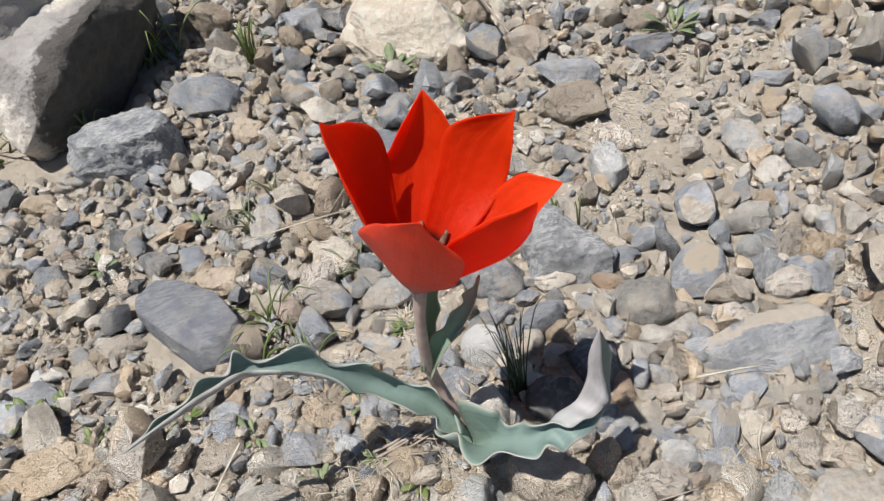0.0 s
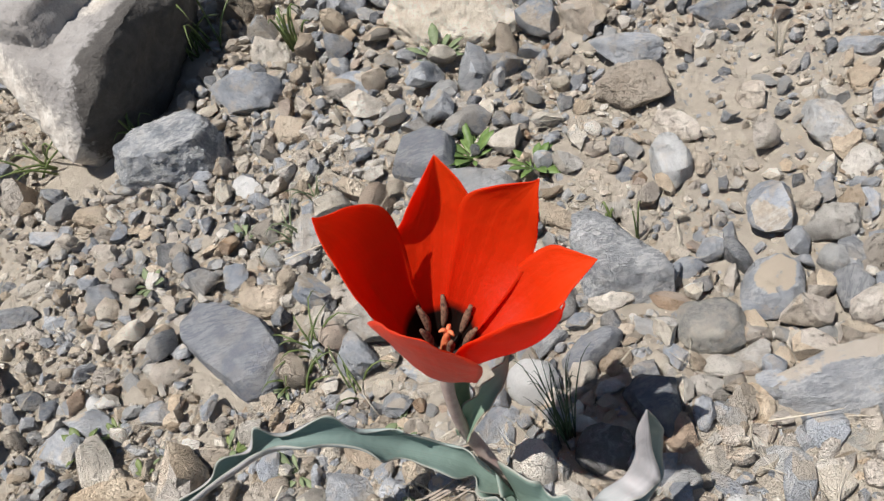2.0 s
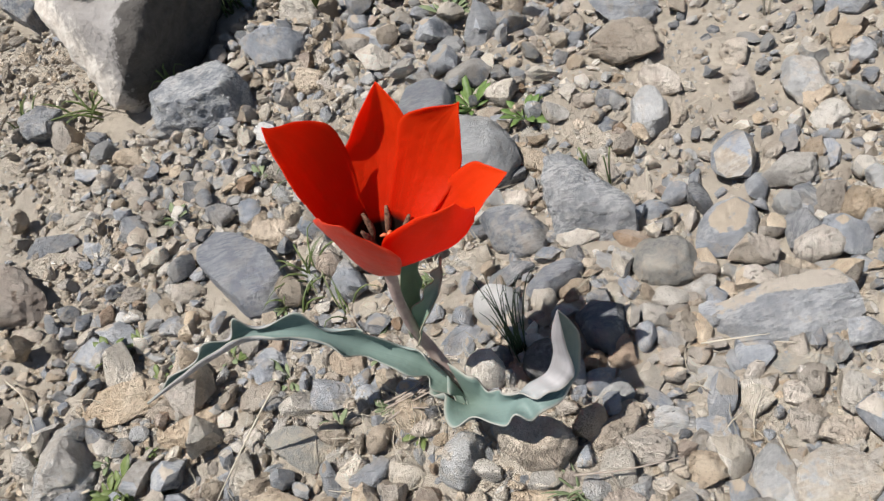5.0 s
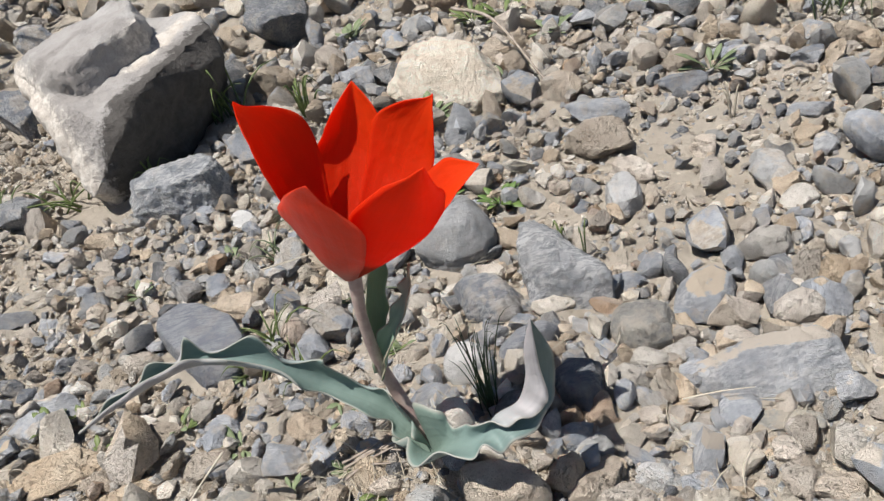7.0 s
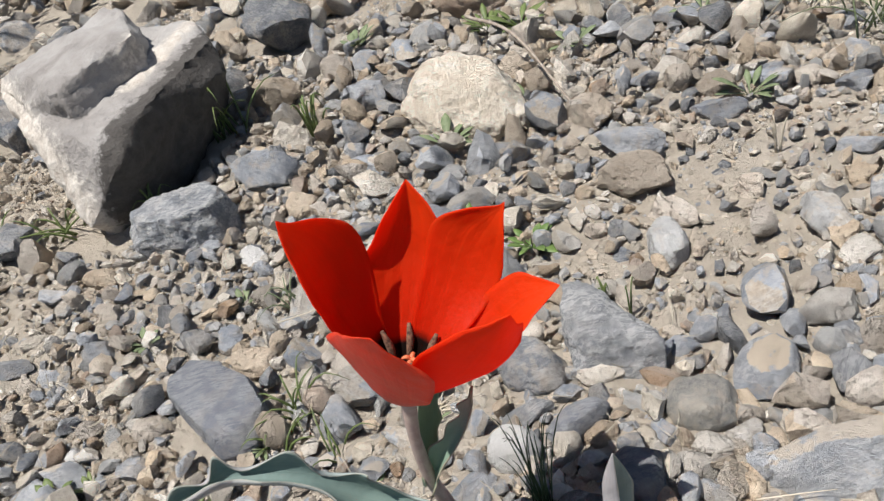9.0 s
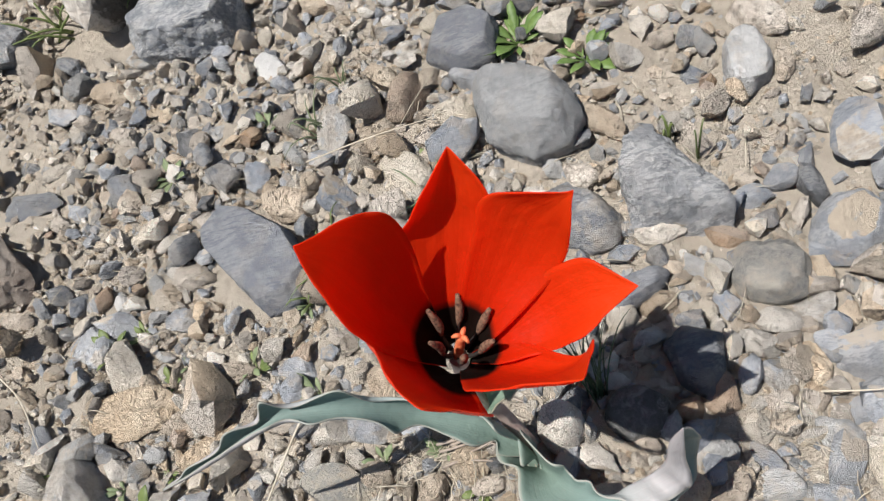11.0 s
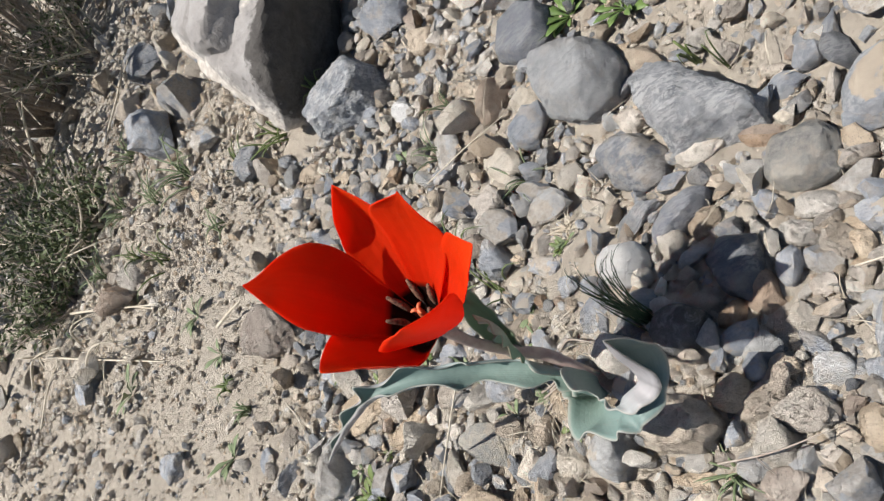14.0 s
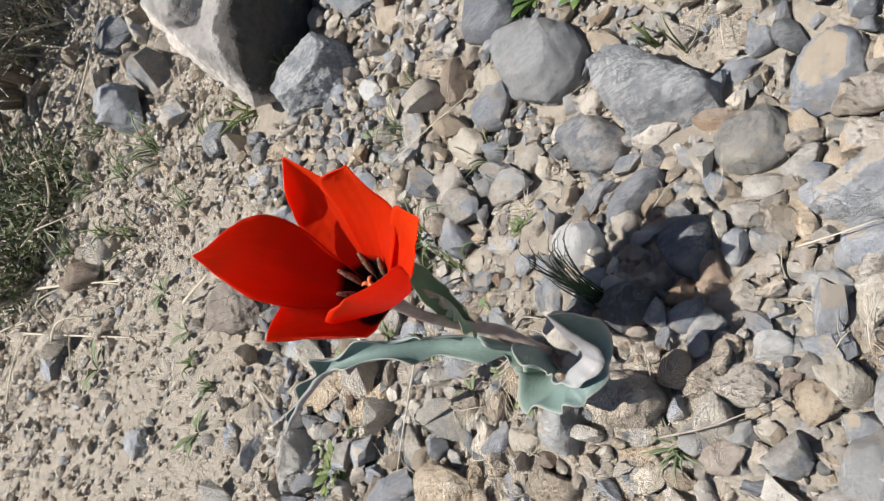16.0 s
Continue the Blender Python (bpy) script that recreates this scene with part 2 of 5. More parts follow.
def leafy(name, stops, through_light, rough=0.45, line=None, streak=0.25, gloss=0.3):
    """A thin leaf or petal: u runs across it (0 to 1), v along it."""
    m, t, p = material(name)
    uv = t.nodes.new("ShaderNodeTexCoord").outputs["UV"]
    s = t.nodes.new("ShaderNodeSeparateXYZ")
    t.links.new(uv, s.inputs[0])
    c = ramp(t, s.outputs[1], stops)
    stretch = node(t, "ShaderNodeMapping", Scale=(34.0, 2.2, 1.0))
    t.links.new(uv, stretch.inputs[0])
    veins = noise_of(t, stretch.outputs[0], 1.0, 4, 0.6)
    blotch = noise_of(t, place(t), 160, 4, 0.6)
    c = mixed(t, maths(t, "MULTIPLY", ramp(t, veins, [(0.35, (0, 0, 0)), (0.7, (1, 1, 1))]), streak), c, mixed(t, 1.0, c, (0.62, 0.62, 0.62), "MULTIPLY"))
    c = mixed(t, maths(t, "MULTIPLY", ramp(t, blotch, [(0.4, (0, 0, 0)), (0.7, (1, 1, 1))]), streak), c, mixed(t, 1.0, c, (1.25, 1.2, 1.2), "MULTIPLY"))
    if line:
        edge = maths(t, "ABSOLUTE", maths(t, "SUBTRACT", s.outputs[0], 0.5), 0.0)
        c = mixed(t, ramp(t, edge, [(0.47, (0, 0, 0)), (0.495, (1, 1, 1))]), c, mixed(t, 0.6, c, line))
    t.links.new(c, p.inputs["Base Color"])
    p.inputs["Roughness"].default_value = rough
    p.inputs["Specular IOR Level"].default_value = gloss
    n = bump_of(t, blotch, 0.0012, 0.5, bump_of(t, veins, 0.0003, 0.5))
    t.links.new(n, p.inputs["Normal"])
    if through_light:
        tr = t.nodes.new("ShaderNodeBsdfTranslucent")
        t.links.new(c, tr.inputs[0])
        add = t.nodes.new("ShaderNodeMixShader")
        add.inputs[0].default_value = through_light
        t.links.new(p.outputs[0], add.inputs[1])
        t.links.new(tr.outputs[0], add.inputs[2])
        t.links.new(add.outputs[0], t.nodes["Material Output"].inputs[0])
    return m


RED = (0.98, 0.10, 0.01)
M_PETAL_IN = leafy("red petal inside", [(0.0, (0.012, 0.008, 0.006)), (0.19, (0.016, 0.008, 0.006)), (0.225, (0.72, 0.03, 0.003)), (1.0, RED)], 0.62, 0.5, streak=0.13)
M_PETAL_OUT = leafy("red petal outside", [(0.0, (0.60, 0.06, 0.03)), (0.3, (0.86, 0.045, 0.01)), (1.0, (0.95, 0.07, 0.01))], 0.58, 0.55, streak=0.13, gloss=0.18)
M_PETAL_SHEEN = leafy("pinkish red outer petal with a silky back", [(0.0, (0.62, 0.12, 0.09)), (0.35, (0.82, 0.09, 0.045)), (1.0, (0.93, 0.065, 0.015))], 0.46, 0.36, streak=0.25, gloss=0.6)
M_LEAF_IN = leafy("blue-green leaf face", [(0.0, (0.23, 0.31, 0.255)), (0.5, (0.215, 0.305, 0.285)), (1.0, (0.25, 0.32, 0.30))], 0.22, 0.5, (0.50, 0.48, 0.42))
M_LEAF_OUT = leafy("pale glaucous leaf back", [(0.0, (0.27, 0.35, 0.30)), (0.45, (0.34, 0.40, 0.39)), (0.7, (0.46, 0.45, 0.455)), (1.0, (0.46, 0.44, 0.45))], 0.22, 0.5, (0.50, 0.48, 0.42))
M_LEAF_GREEN = leafy("green stem-leaf face", [(0.0, (0.24, 0.33, 0.20)), (1.0, (0.21, 0.31, 0.19))], 0.35, 0.5, (0.48, 0.44, 0.36))
M_LEAF_DRY = leafy("leaf withering to purple-brown", [(0.0, (0.22, 0.34, 0.24)), (0.55, (0.27, 0.36, 0.29)), (0.8, (0.36, 0.31, 0.27)), (1.0, (0.38, 0.28, 0.2))], 0.2, 0.55, (0.42, 0.3, 0.22))


def plain(name, a, b, rough=0.6, scale=250, metal=0.0):
    m, t, p = material(name)
    n = noise_of(t, place(t), scale, 4, 0.65)
    t.links.new(ramp(t, n, [(0.35, a), (0.65, b)]), p.inputs["Base Color"])
    p.inputs["Roughness"].default_value = rough
    t.links.new(bump_of(t, n, 0.0005, 0.5), p.inputs["Normal"])
    return m


M_STEM = plain("mauve-green stem", (0.32, 0.23, 0.21), (0.43, 0.34, 0.30), 0.5)
M_ANTHER = plain("dark brown anther dusted with pollen", (0.045, 0.02, 0.014), (0.24, 0.135, 0.085), 0.9, 1100)
M_FILAMENT = plain("black filament", (0.012, 0.01, 0.009), (0.03, 0.022, 0.02))
M_STIGMA = plain("orange-red stigma", (0.55, 0.10, 0.04), (0.66, 0.22, 0.09), 0.6, 900)
M_GRASS = plain("dark green needle grass", (0.035, 0.065, 0.03), (0.07, 0.11, 0.05), 0.5)
M_FRESH = plain("fresh green grass", (0.085, 0.125, 0.035), (0.15, 0.19, 0.06), 0.55)
M_LUSH = plain("lush green leaf", (0.075, 0.135, 0.03), (0.14, 0.21, 0.06), 0.55)
M_HERB = plain("grey-green herb", (0.11, 0.15, 0.07), (0.2, 0.24, 0.13), 0.65)
M_STRAW = plain("bleached straw", (0.42, 0.36, 0.27), (0.6, 0.55, 0.45), 0.75)
M_TWIG = plain("grey dead twig", (0.24, 0.19, 0.15), (0.4, 0.35, 0.3), 0.85)
M_BUSH = plain("dull olive leaf", (0.055, 0.075, 0.03), (0.12, 0.145, 0.06), 0.7)
M_YELLOW = plain("yellow bud", (0.5, 0.42, 0.02), (0.62, 0.55, 0.05), 0.6)
M_SOIL = soil_material()
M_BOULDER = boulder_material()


# ---- building helpers ----
def part(name, bm, mats, parent, label="", sharp=0):
    """Links a bmesh, drawn in centimetres of the plan, as one mesh under its thing."""
    me = bpy.data.meshes.new(name)
    base = Vector((0, 0, 0))
    up = parent
    while up:
        base += up.location
        up = up.parent
    for v in bm.verts:
        v.co = v.co * CM - base
    for f in bm.faces:
        f.smooth = True
    bm.to_mesh(me)
    if sharp:
        me.set_sharp_from_angle(angle=radians(sharp))
    bm.free()
    for m in mats if isinstance(mats, (list, tuple)) else (mats,):
        me.materials.append(m)
    ob = new(name, me)
    ob.parent = parent
    if label:
        tagged(ob, label)
    return ob


def thing(name, x, y, z, label, category, group="", kind=""):
    ob = new(name)
    ob.empty_display_size = 0.01
    ob.location = (x * CM, y * CM, z * CM)
    return tagged(ob, label, category, group, kind)


def ground_z(x, y):
    """Height of the soil in centimetres, for numbers or arrays."""
    h = 0.22 * np.sin(0.31 * x + 1.3) * np.cos(0.27 * y) + 0.13 * np.sin(0.7 * x + 0.4 * y) + 0.1 * np.cos(0.9 * y - 0.5 * x + 2)
    h = h + 0.07 * np.sin(1.9 * x + 1.1 * y) + 0.06 * np.sin(2.3 * y - 1.7 * x) + 0.03 * np.sin(4.1 * x - 2.9 * y) - 0.1
    return h + 1.8 * np.exp(-((x - 2) ** 2 + (y + 1.5) ** 2) / 45)


def smooth_path(points, steps):
    """Points along a smooth curve through the given ones."""
    p = np.array(points, float)
    p = np.vstack([2 * p[0] - p[1], p, 2 * p[-1] - p[-2]])
    out = []
    for s in np.linspace(0, len(points) - 1, steps):
        k = min(int(s), len(points) - 2)
        u, (a, b, c, d) = s - k, p[k:k + 4]
        out.append(0.5 * (2 * b + (c - a) * u + (2 * a - 5 * b + 4 * c - d) * u * u + (3 * b - a - 3 * c + d) * u ** 3))
    return np.array(out)


def tube(bm, points, radii, sides=6, steps=10):
    """A tapered tube along a smooth curve, closed at both ends."""
    p = smooth_path(points, steps)
    r = np.interp(np.linspace(0, 1, steps), np.linspace(0, 1, len(radii)), radii)
    rings = []
    for n, c in enumerate(p):
        t = Vector(p[min(n + 1, steps - 1)] - p[max(n - 1, 0)]).normalized()
        a = t.orthogonal().normalized() if n == 0 else (a - t * a.dot(t)).normalized()
        b = t.cross(a)
        rings.append([bm.verts.new(Vector(c) + (a * math.cos(q) + b * math.sin(q)) * r[n]) for q in np.linspace(0, 2 * math.pi, sides, endpoint=False)])
    for lo, hi in zip(rings, rings[1:]):
        for k in range(sides):
            bm.faces.new((lo[k], lo[(k + 1) % sides], hi[(k + 1) % sides], hi[k]))
    bm.faces.new(rings[0][::-1])
    bm.faces.new(rings[-1])


def blade_sheet(bm, grid, thick):
    """A thin closed sheet from a grid of points (along, across, 3): its face on slot 0, its back on slot 1."""
    n, m, _ = grid.shape
    along, across = np.gradient(grid, axis=0), np.gradient(grid, axis=1)
    nor = np.cross(across, along)
    nor /= np.linalg.norm(nor, axis=2, keepdims=True) + 1e-9
    uv = bm.loops.layers.uv.new("uv")
    sheets = []
    for shift in (0.5, -0.5):
        sheets.append([[bm.verts.new(grid[i, j] + nor[i, j] * thick * shift) for j in range(m)] for i in range(n)])

    def face(quad, coords, slot):
        f = bm.faces.new(quad)
        f.material_index = slot
        for loop, (i, j) in zip(f.loops, coords):
            loop[uv].uv = (j / (m - 1), i / (n - 1))

    for i in range(n - 1):
        for j in range(m - 1):
            ids = [(i, j), (i, j + 1), (i + 1, j + 1), (i + 1, j)]
            face([sheets[0][a][b] for a, b in ids], ids, 0)
            face([sheets[1][a][b] for a, b in ids[::-1]], ids[::-1], 1)
    rim = [(i, 0) for i in range(n)] + [(n - 1, j) for j in range(1, m)] + [(i, m - 1) for i in range(n - 2, -1, -1)] + [(0, j) for j in range(m - 2, 0, -1)]
    for k, a in enumerate(rim):
        b = rim[(k + 1) % len(rim)]
        face((sheets[0][a[0]][a[1]], sheets[0][b[0]][b[1]], sheets[1][b[0]][b[1]], sheets[1][a[0]][a[1]]), (a, b, b, a), 0)


def ico(level):
    bm = bmesh.new()
    bmesh.ops.create_icosphere(bm, subdivisions=level, radius=1)
    bm.verts.index_update()
    v = np.array([x.co for x in bm.verts])
    f = np.array([[x.index for x in q.verts] for q in bm.faces])
    bm.free()
    return v, f


ICO = {n: ico(n) for n in (1, 2, 3, 4, 5)}


def rock_points(level, seed, cuts, rough, reach=(0.42, 0.86)):
    """A stone of unit size: a ball with flats broken off it, chipped and pitted."""
    rng = np.random.default_rng(seed)
    v = ICO[level][0].copy()
    for _ in range(cuts):
        n = rng.normal(size=3)
        n /= np.linalg.norm(n)
        over = v @ n - rng.uniform(*reach)
        v -= np.outer(np.maximum(over, 0), n)
    v /= np.abs(v).max(0)
    off = Vector(rng.uniform(-50, 50, 3))
    out = []
    for p in v:
        q = Vector(p)
        k = rough * (noise.noise(q * 1.7 + off) + 0.5 * noise.noise(q * 4.5 + off))
        if level > 2:
            k += rough * (0.35 * noise.noise(q * 10 + off) - 0.35 * max(0.0, noise.noise(q * 6 - off) - 0.25))
        out.append(1 + k)
    return v * np.array(out)[:, None]


def mesh_of(name, v, f, mat, sharp=0):
    me = bpy.data.meshes.new(name)
    me.from_pydata(v.tolist(), [], f.tolist())
    me.polygons.foreach_set("use_smooth", np.ones(len(f), bool))
    if sharp:
        me.set_sharp_from_angle(angle=radians(sharp))
    me.materials.append(mat)
    return me


PLACED = []


def stone(x, y, a, b, h, turn, kind, cuts=None, level=None, rough=None, reach=(0.40, 0.84), tilt=0, name="stone", label=""):
    """A stone that lies on the soil: half-length a, half-width b, half-height h, turned about the upright."""
    seed = int(1000 + 97 * len(PLACED))
    PLACED.append((x, y, a, b, turn))
    hard = kind in ("slate", "blue", "slab", "mixed", "crusted")
    cuts = cuts or (14 if hard else 9)
    level = level or (4 if a > 1.6 else 3)
    v = rock_points(level, seed, cuts, rough or (0.11 if hard else 0.16), reach if hard else (reach[0] + 0.17, reach[1] + 0.08)) * (a * 1.06, b * 1.1, h * 1.15) * CM
    ob = new(name, mesh_of(name, v, ICO[level][1], STONES[kind], 32))
    ob.matrix_world = Matrix.Translation((x * CM, y * CM, (float(ground_z(x, y)) + 0.5 * h) * CM)) @ pose(0, 0, 0, tilt, 0, turn)
    size = "large " if a > 3 else "small " if a < 0.9 else ""
    return tagged(ob, label or f"{size}{LOOKS[kind]} stone lying in gravel", "stone", "stones on the ground")


def block(name, x, y, turn, corners, kind, label, round_off=0.5, rough=0.12, seed=0, step=0.28):
    """A broken angular stone: the hull of a few corners (along, across, up), worn and chipped."""
    c, k = math.cos(radians(turn)), math.sin(radians(turn))
    bm = bmesh.new()
    for u, w, z in corners:
        bm.verts.new((u * c - w * k, u * k + w * c, z))
    bmesh.ops.convex_hull(bm, input=bm.verts)
    bmesh.ops.triangulate(bm, faces=bm.faces)
    for _ in range(6):
        long_edges = [e for e in bm.edges if e.calc_length() > step]
        if not long_edges:
            break
        bmesh.ops.subdivide_edges(bm, edges=long_edges, cuts=1)
        bmesh.ops.triangulate(bm, faces=bm.faces)
    for _ in range(2):
        bmesh.ops.smooth_vert(bm, verts=bm.verts, factor=round_off, use_axis_x=True, use_axis_y=True, use_axis_z=True)
    bm.normal_update()
    off = Vector((seed, 2 * seed, 0))
    for v in bm.verts:
        q = v.co + off
        v.co += v.normal * rough * (noise.noise(q * 0.8) + 0.6 * noise.noise(q * 2.1) + 0.4 * noise.noise(q * 5))
    for v in bm.verts:
        v.co *= CM
    me = bpy.data.meshes.new(name)
    for f in bm.faces:
        f.smooth = True
    bm.to_mesh(me)
    bm.free()
    me.set_sharp_from_angle(angle=radians(34))
    me.materials.append(STONES[kind])
    ob = new(name, me)
    ob.location = (x * CM, y * CM, float(ground_z(x, y)) * CM)
    u, w = [abs(p[0]) for p in corners], [abs(p[1]) for p in corners]
    PLACED.append((x, y, max(u), max(w), turn))
    return tagged(ob, label, "stone", "stones on the ground")


# ---- ground: one sheet to the horizon ----
def spread(lo, hi, step, far):
    inner = np.arange(lo, hi + step / 2, step)
    grow = []
    d = step
    while not grow or grow[-1] < far:
        d *= 1.35
        grow.append((grow[-1] if grow else 0) + d)
    grow = np.array(grow)
    return np.concatenate([lo - grow[::-1], inner, hi + grow])


gx, gy = spread(-50, 32, 0.33, 9000), spread(-20, 50, 0.33, 9000)
mx, my = np.meshgrid(gx, gy, indexing="ij")
near = np.exp(-np.maximum(np.hypot(mx, my) - 150, 0) / 200)
mz = ground_z(mx, my) * near
for i in range(mx.shape[0]):
    for j in range(mx.shape[1]):
        if near[i, j] > 0.99:
            q = Vector((mx[i, j], my[i, j], 0))
            mz[i, j] += 0.22 * noise.noise(q * 0.5) + 0.2 * noise.noise(q * 1.2) + 0.14 * abs(noise.noise(q * 2.3))
gv = np.stack([mx, my, mz], 2).reshape(-1, 3) * CM
ids = np.arange(gv.shape[0]).reshape(mx.shape)
gf = np.stack([ids[:-1, :-1], ids[1:, :-1], ids[1:, 1:], ids[:-1, 1:]], 2).reshape(-1, 4)
ground = new("ground", mesh_of("ground", gv, gf, M_SOIL))
tagged(ground, "dry sandy beige soil of a stony slope", "ground", kind="structure")

# ---- stones that lie round the plant and behind it ----
stone(6.7, 12.2, 1.55, 0.63, 0.55, -64, "tan")
stone(7.8, 4.5, 0.69, 0.33, 0.25, -50, "grey")
stone(12.0, 1.4, 0.48, 0.37, 0.28, 74, "tan")
stone(12.4, 3.5, 0.96, 0.51, 0.39, -46, "blue")
stone(6.1, -2.1, 0.69, 0.56, 0.43, 9, "grey")
stone(5.0, 0.2, 0.69, 0.39, 0.30, -32, "tan")
stone(6.4, -4.4, 1.02, 0.63, 0.49, -30, "tan")
stone(5.3, -4.9, 0.87, 0.76, 0.66, -52, "pale")
stone(8.2, -5.6, 0.78, 0.67, 0.50, 53, "tan")
stone(9.1, -4.3, 1.02, 0.64, 0.40, -27, "blue")
stone(7.6, -3.5, 0.68, 0.52, 0.40, -3, "grey")
stone(7.6, -2.5, 0.73, 0.42, 0.32, -55, "blue")
stone(6.5, -2.9, 0.47, 0.45, 0.35, 52, "tan")
stone(11.0, -3.0, 0.47, 0.35, 0.27, -32, "pale")
stone(6.9, -6.8, 0.86, 0.73, 0.72, -37, "blue")
stone(5.0, -6.2, 0.70, 0.57, 0.44, -11, "brown")
stone(5.9, -6.4, 0.44, 0.38, 0.29, -5, "tan")
stone(5.3, -7.2, 0.80, 0.35, 0.26, -28, "slate")
stone(8.7, -8.0, 1.23, 0.87, 0.66, 54, "grey")
stone(2.1, -6.0, 0.59, 0.45, 0.35, -3, "pale")
stone(-5.6, 2.2, 1.22, 0.73, 0.56, -28, "blue")
stone(-7.1, 0.0, 1.52, 0.92, 0.71, -30, "mixed")
stone(-3.8, -2.3, 0.85, 0.62, 0.48, 38, "blue")
stone(-16.4, 5.7, 2.26, 1.04, 0.80, -6, "tan")
stone(-17.6, 4.2, 0.88, 0.50, 0.38, -27, "slate")
stone(-18.9, 2.4, 1.76, 1.48, 1.29, -52, "grey")
stone(-12.8, 3.2, 1.64, 0.81, 0.62, 12, "tan")
stone(-9.1, 3.7, 0.98, 0.71, 0.54, 12, "tan")
stone(-9.6, 1.7, 0.55, 0.38, 0.29, -28, "pale")
stone(-13.2, -0.2, 0.95, 0.60, 0.46, -23, "blue")
stone(-11.6, -1.5, 2.10, 0.90, 0.69, 6, "blue")
stone(-8.0, -3.0, 1.78, 1.23, 1.07, -24, "tan")
stone(-6.3, -3.0, 0.70, 0.56, 0.43, 74, "tan")
stone(-2.0, -4.8, 1.31, 0.79, 0.69, -18, "tan")
stone(-2.3, -2.8, 0.91, 0.62, 0.48, -22, "pale")
stone(2.1, -5.0, 0.90, 0.32, 0.25, -21, "tan")
stone(-5.4, 16.7, 1.49, 0.83, 0.64, 82, "grey")
stone(-5.5, 12.8, 1.88, 0.82, 0.63, -65, "blue")
stone(-3.5, 15.7, 1.17, 0.63, 0.48, -46, "tan")
stone(-1.5, 17.2, 1.36, 0.94, 0.93, 56, "brown")
stone(-3.2, 9.5, 1.26, 0.96, 0.74, -50, "blue")
stone(-8.0, 13.4, 1.52, 0.78, 0.60, -39, "tan")
stone(-5.2, 10.8, 1.05, 0.74, 0.57, -46, "pale")
stone(-8.6, 23.0, 1.10, 0.68, 0.52, -54, "white")
stone(-5.4, 26.4, 1.42, 0.97, 0.75, -43, "tan")
stone(-25.7, 16.0, 3.70, 1.70, 1.28, -33, "brown")
stone(-50.4, 70.1, 4.63, 2.72, 2.45, -42, "slate")
stone(-38.1, 52.2, 4.57, 2.69, 2.42, -43, "blue")
stone(-44.4, 50.2, 5.37, 3.16, 2.84, -47, "blue")
stone(-33.7, 42.0, 2.48, 1.46, 1.31, -41, "blue")
stone(-25.3, 31.7, 2.81, 1.55, 1.20, -50, "slate")
stone(-62.5, 29.0, 3.15, 1.86, 1.67, -29, "blue")
stone(-40.6, 11.9, 1.80, 1.06, 0.96, 1, "blue")
stone(-26.6, 6.8, 0.99, 0.60, 0.46, -85, "blue")
stone(-25.0, 4.7, 1.75, 0.78, 0.60, 25, "blue")
stone(-21.2, 5.9, 0.84, 0.51, 0.39, -90, "blue")
stone(-7.6, 31.3, 2.63, 1.63, 1.42, -49, "blue")
stone(-5.7, 54.8, 5.07, 2.99, 2.69, -60, "slate")
stone(-6.8, 43.0, 2.65, 1.81, 1.57, -60, "tan")
stone(-5.8, 35.6, 1.96, 1.15, 1.00, -50, "pale")
stone(-1.4, 44.4, 1.82, 1.22, 0.94, -62, "tan")
stone(0.2, 38.1, 2.20, 1.47, 1.13, -77, "blue")
stone(10.8, 49.0, 3.24, 1.90, 1.71, -44, "brown")
stone(13.7, 18.4, 2.23, 1.39, 1.12, -43, "tan")
stone(14.6, 21.7, 2.05, 0.99, 0.76, -27, "blue")
stone(14.1, 14.9, 1.51, 0.88, 0.68, -58, "tan")
stone(11.2, 15.1, 0.61, 0.51, 0.39, 78, "slate")
stone(20.0, 28.1, 1.40, 1.05, 0.81, -34, "pale")
stone(20.4, 22.3, 1.73, 0.76, 0.58, -35, "blue")
stone(21.4, 24.6, 1.24, 1.06, 0.81, 23, "tan")
stone(24.1, 23.2, 1.33, 1.04, 0.80, -50, "blue")
stone(13.7, 26.0, 1.52, 1.38, 1.06, -25, "tan")
stone(18.4, 15.0, 0.80, 0.71, 0.55, -43, "tan")
stone(23.4, 13.8, 0.95, 0.69, 0.53, 58, "tan")
stone(24.7, 15.6, 1.15, 0.81, 0.62, -34, "blue")
stone(20.4, 11.7, 1.54, 1.12, 0.71, 90, "grey")
stone(23.1, 36.3, 1.45, 0.87, 0.67, -51, "blue")
stone(26.1, 23.0, 1.01, 0.77, 0.59, 71, "tan")
stone(27.8, 20.8, 1.05, 0.91, 0.70, -66, "blue")
stone(-31.7, 74.5, 3.15, 1.87, 1.44, 72, "slate")
stone(-39.7, 83.6, 4.24, 2.50, 2.25, -53, "slate")
stone(-31.8, 53.2, 4.47, 2.63, 2.37, -72, "slate")
stone(7.2, 25.4, 1.69, 0.79, 0.60, -34, "blue")
stone(13.1, 7.5, 0.61, 0.41, 0.32, 61, "slate")
stone(-0.8, 28.6, 1.50, 1.12, 0.86, -69, "blue")
stone(4.8, 30.1, 1.26, 0.67, 0.52, -38, "blue")
stone(12.0, 31.5, 1.25, 1.10, 0.85, 51, "tan")
stone(10.9, 5.7, 0.53, 0.39, 0.30, 71, "slate")
stone(-21.5, 28.9, 1.13, 0.75, 0.58, -50, "slate")
stone(-20.3, 26.6, 0.94, 0.84, 0.64, 18, "grey")
stone(-18.4, 25.1, 1.29, 0.75, 0.57, -35, "tan")
stone(-13.4, 19.9, 1.16, 0.75, 0.58, -78, "slate")
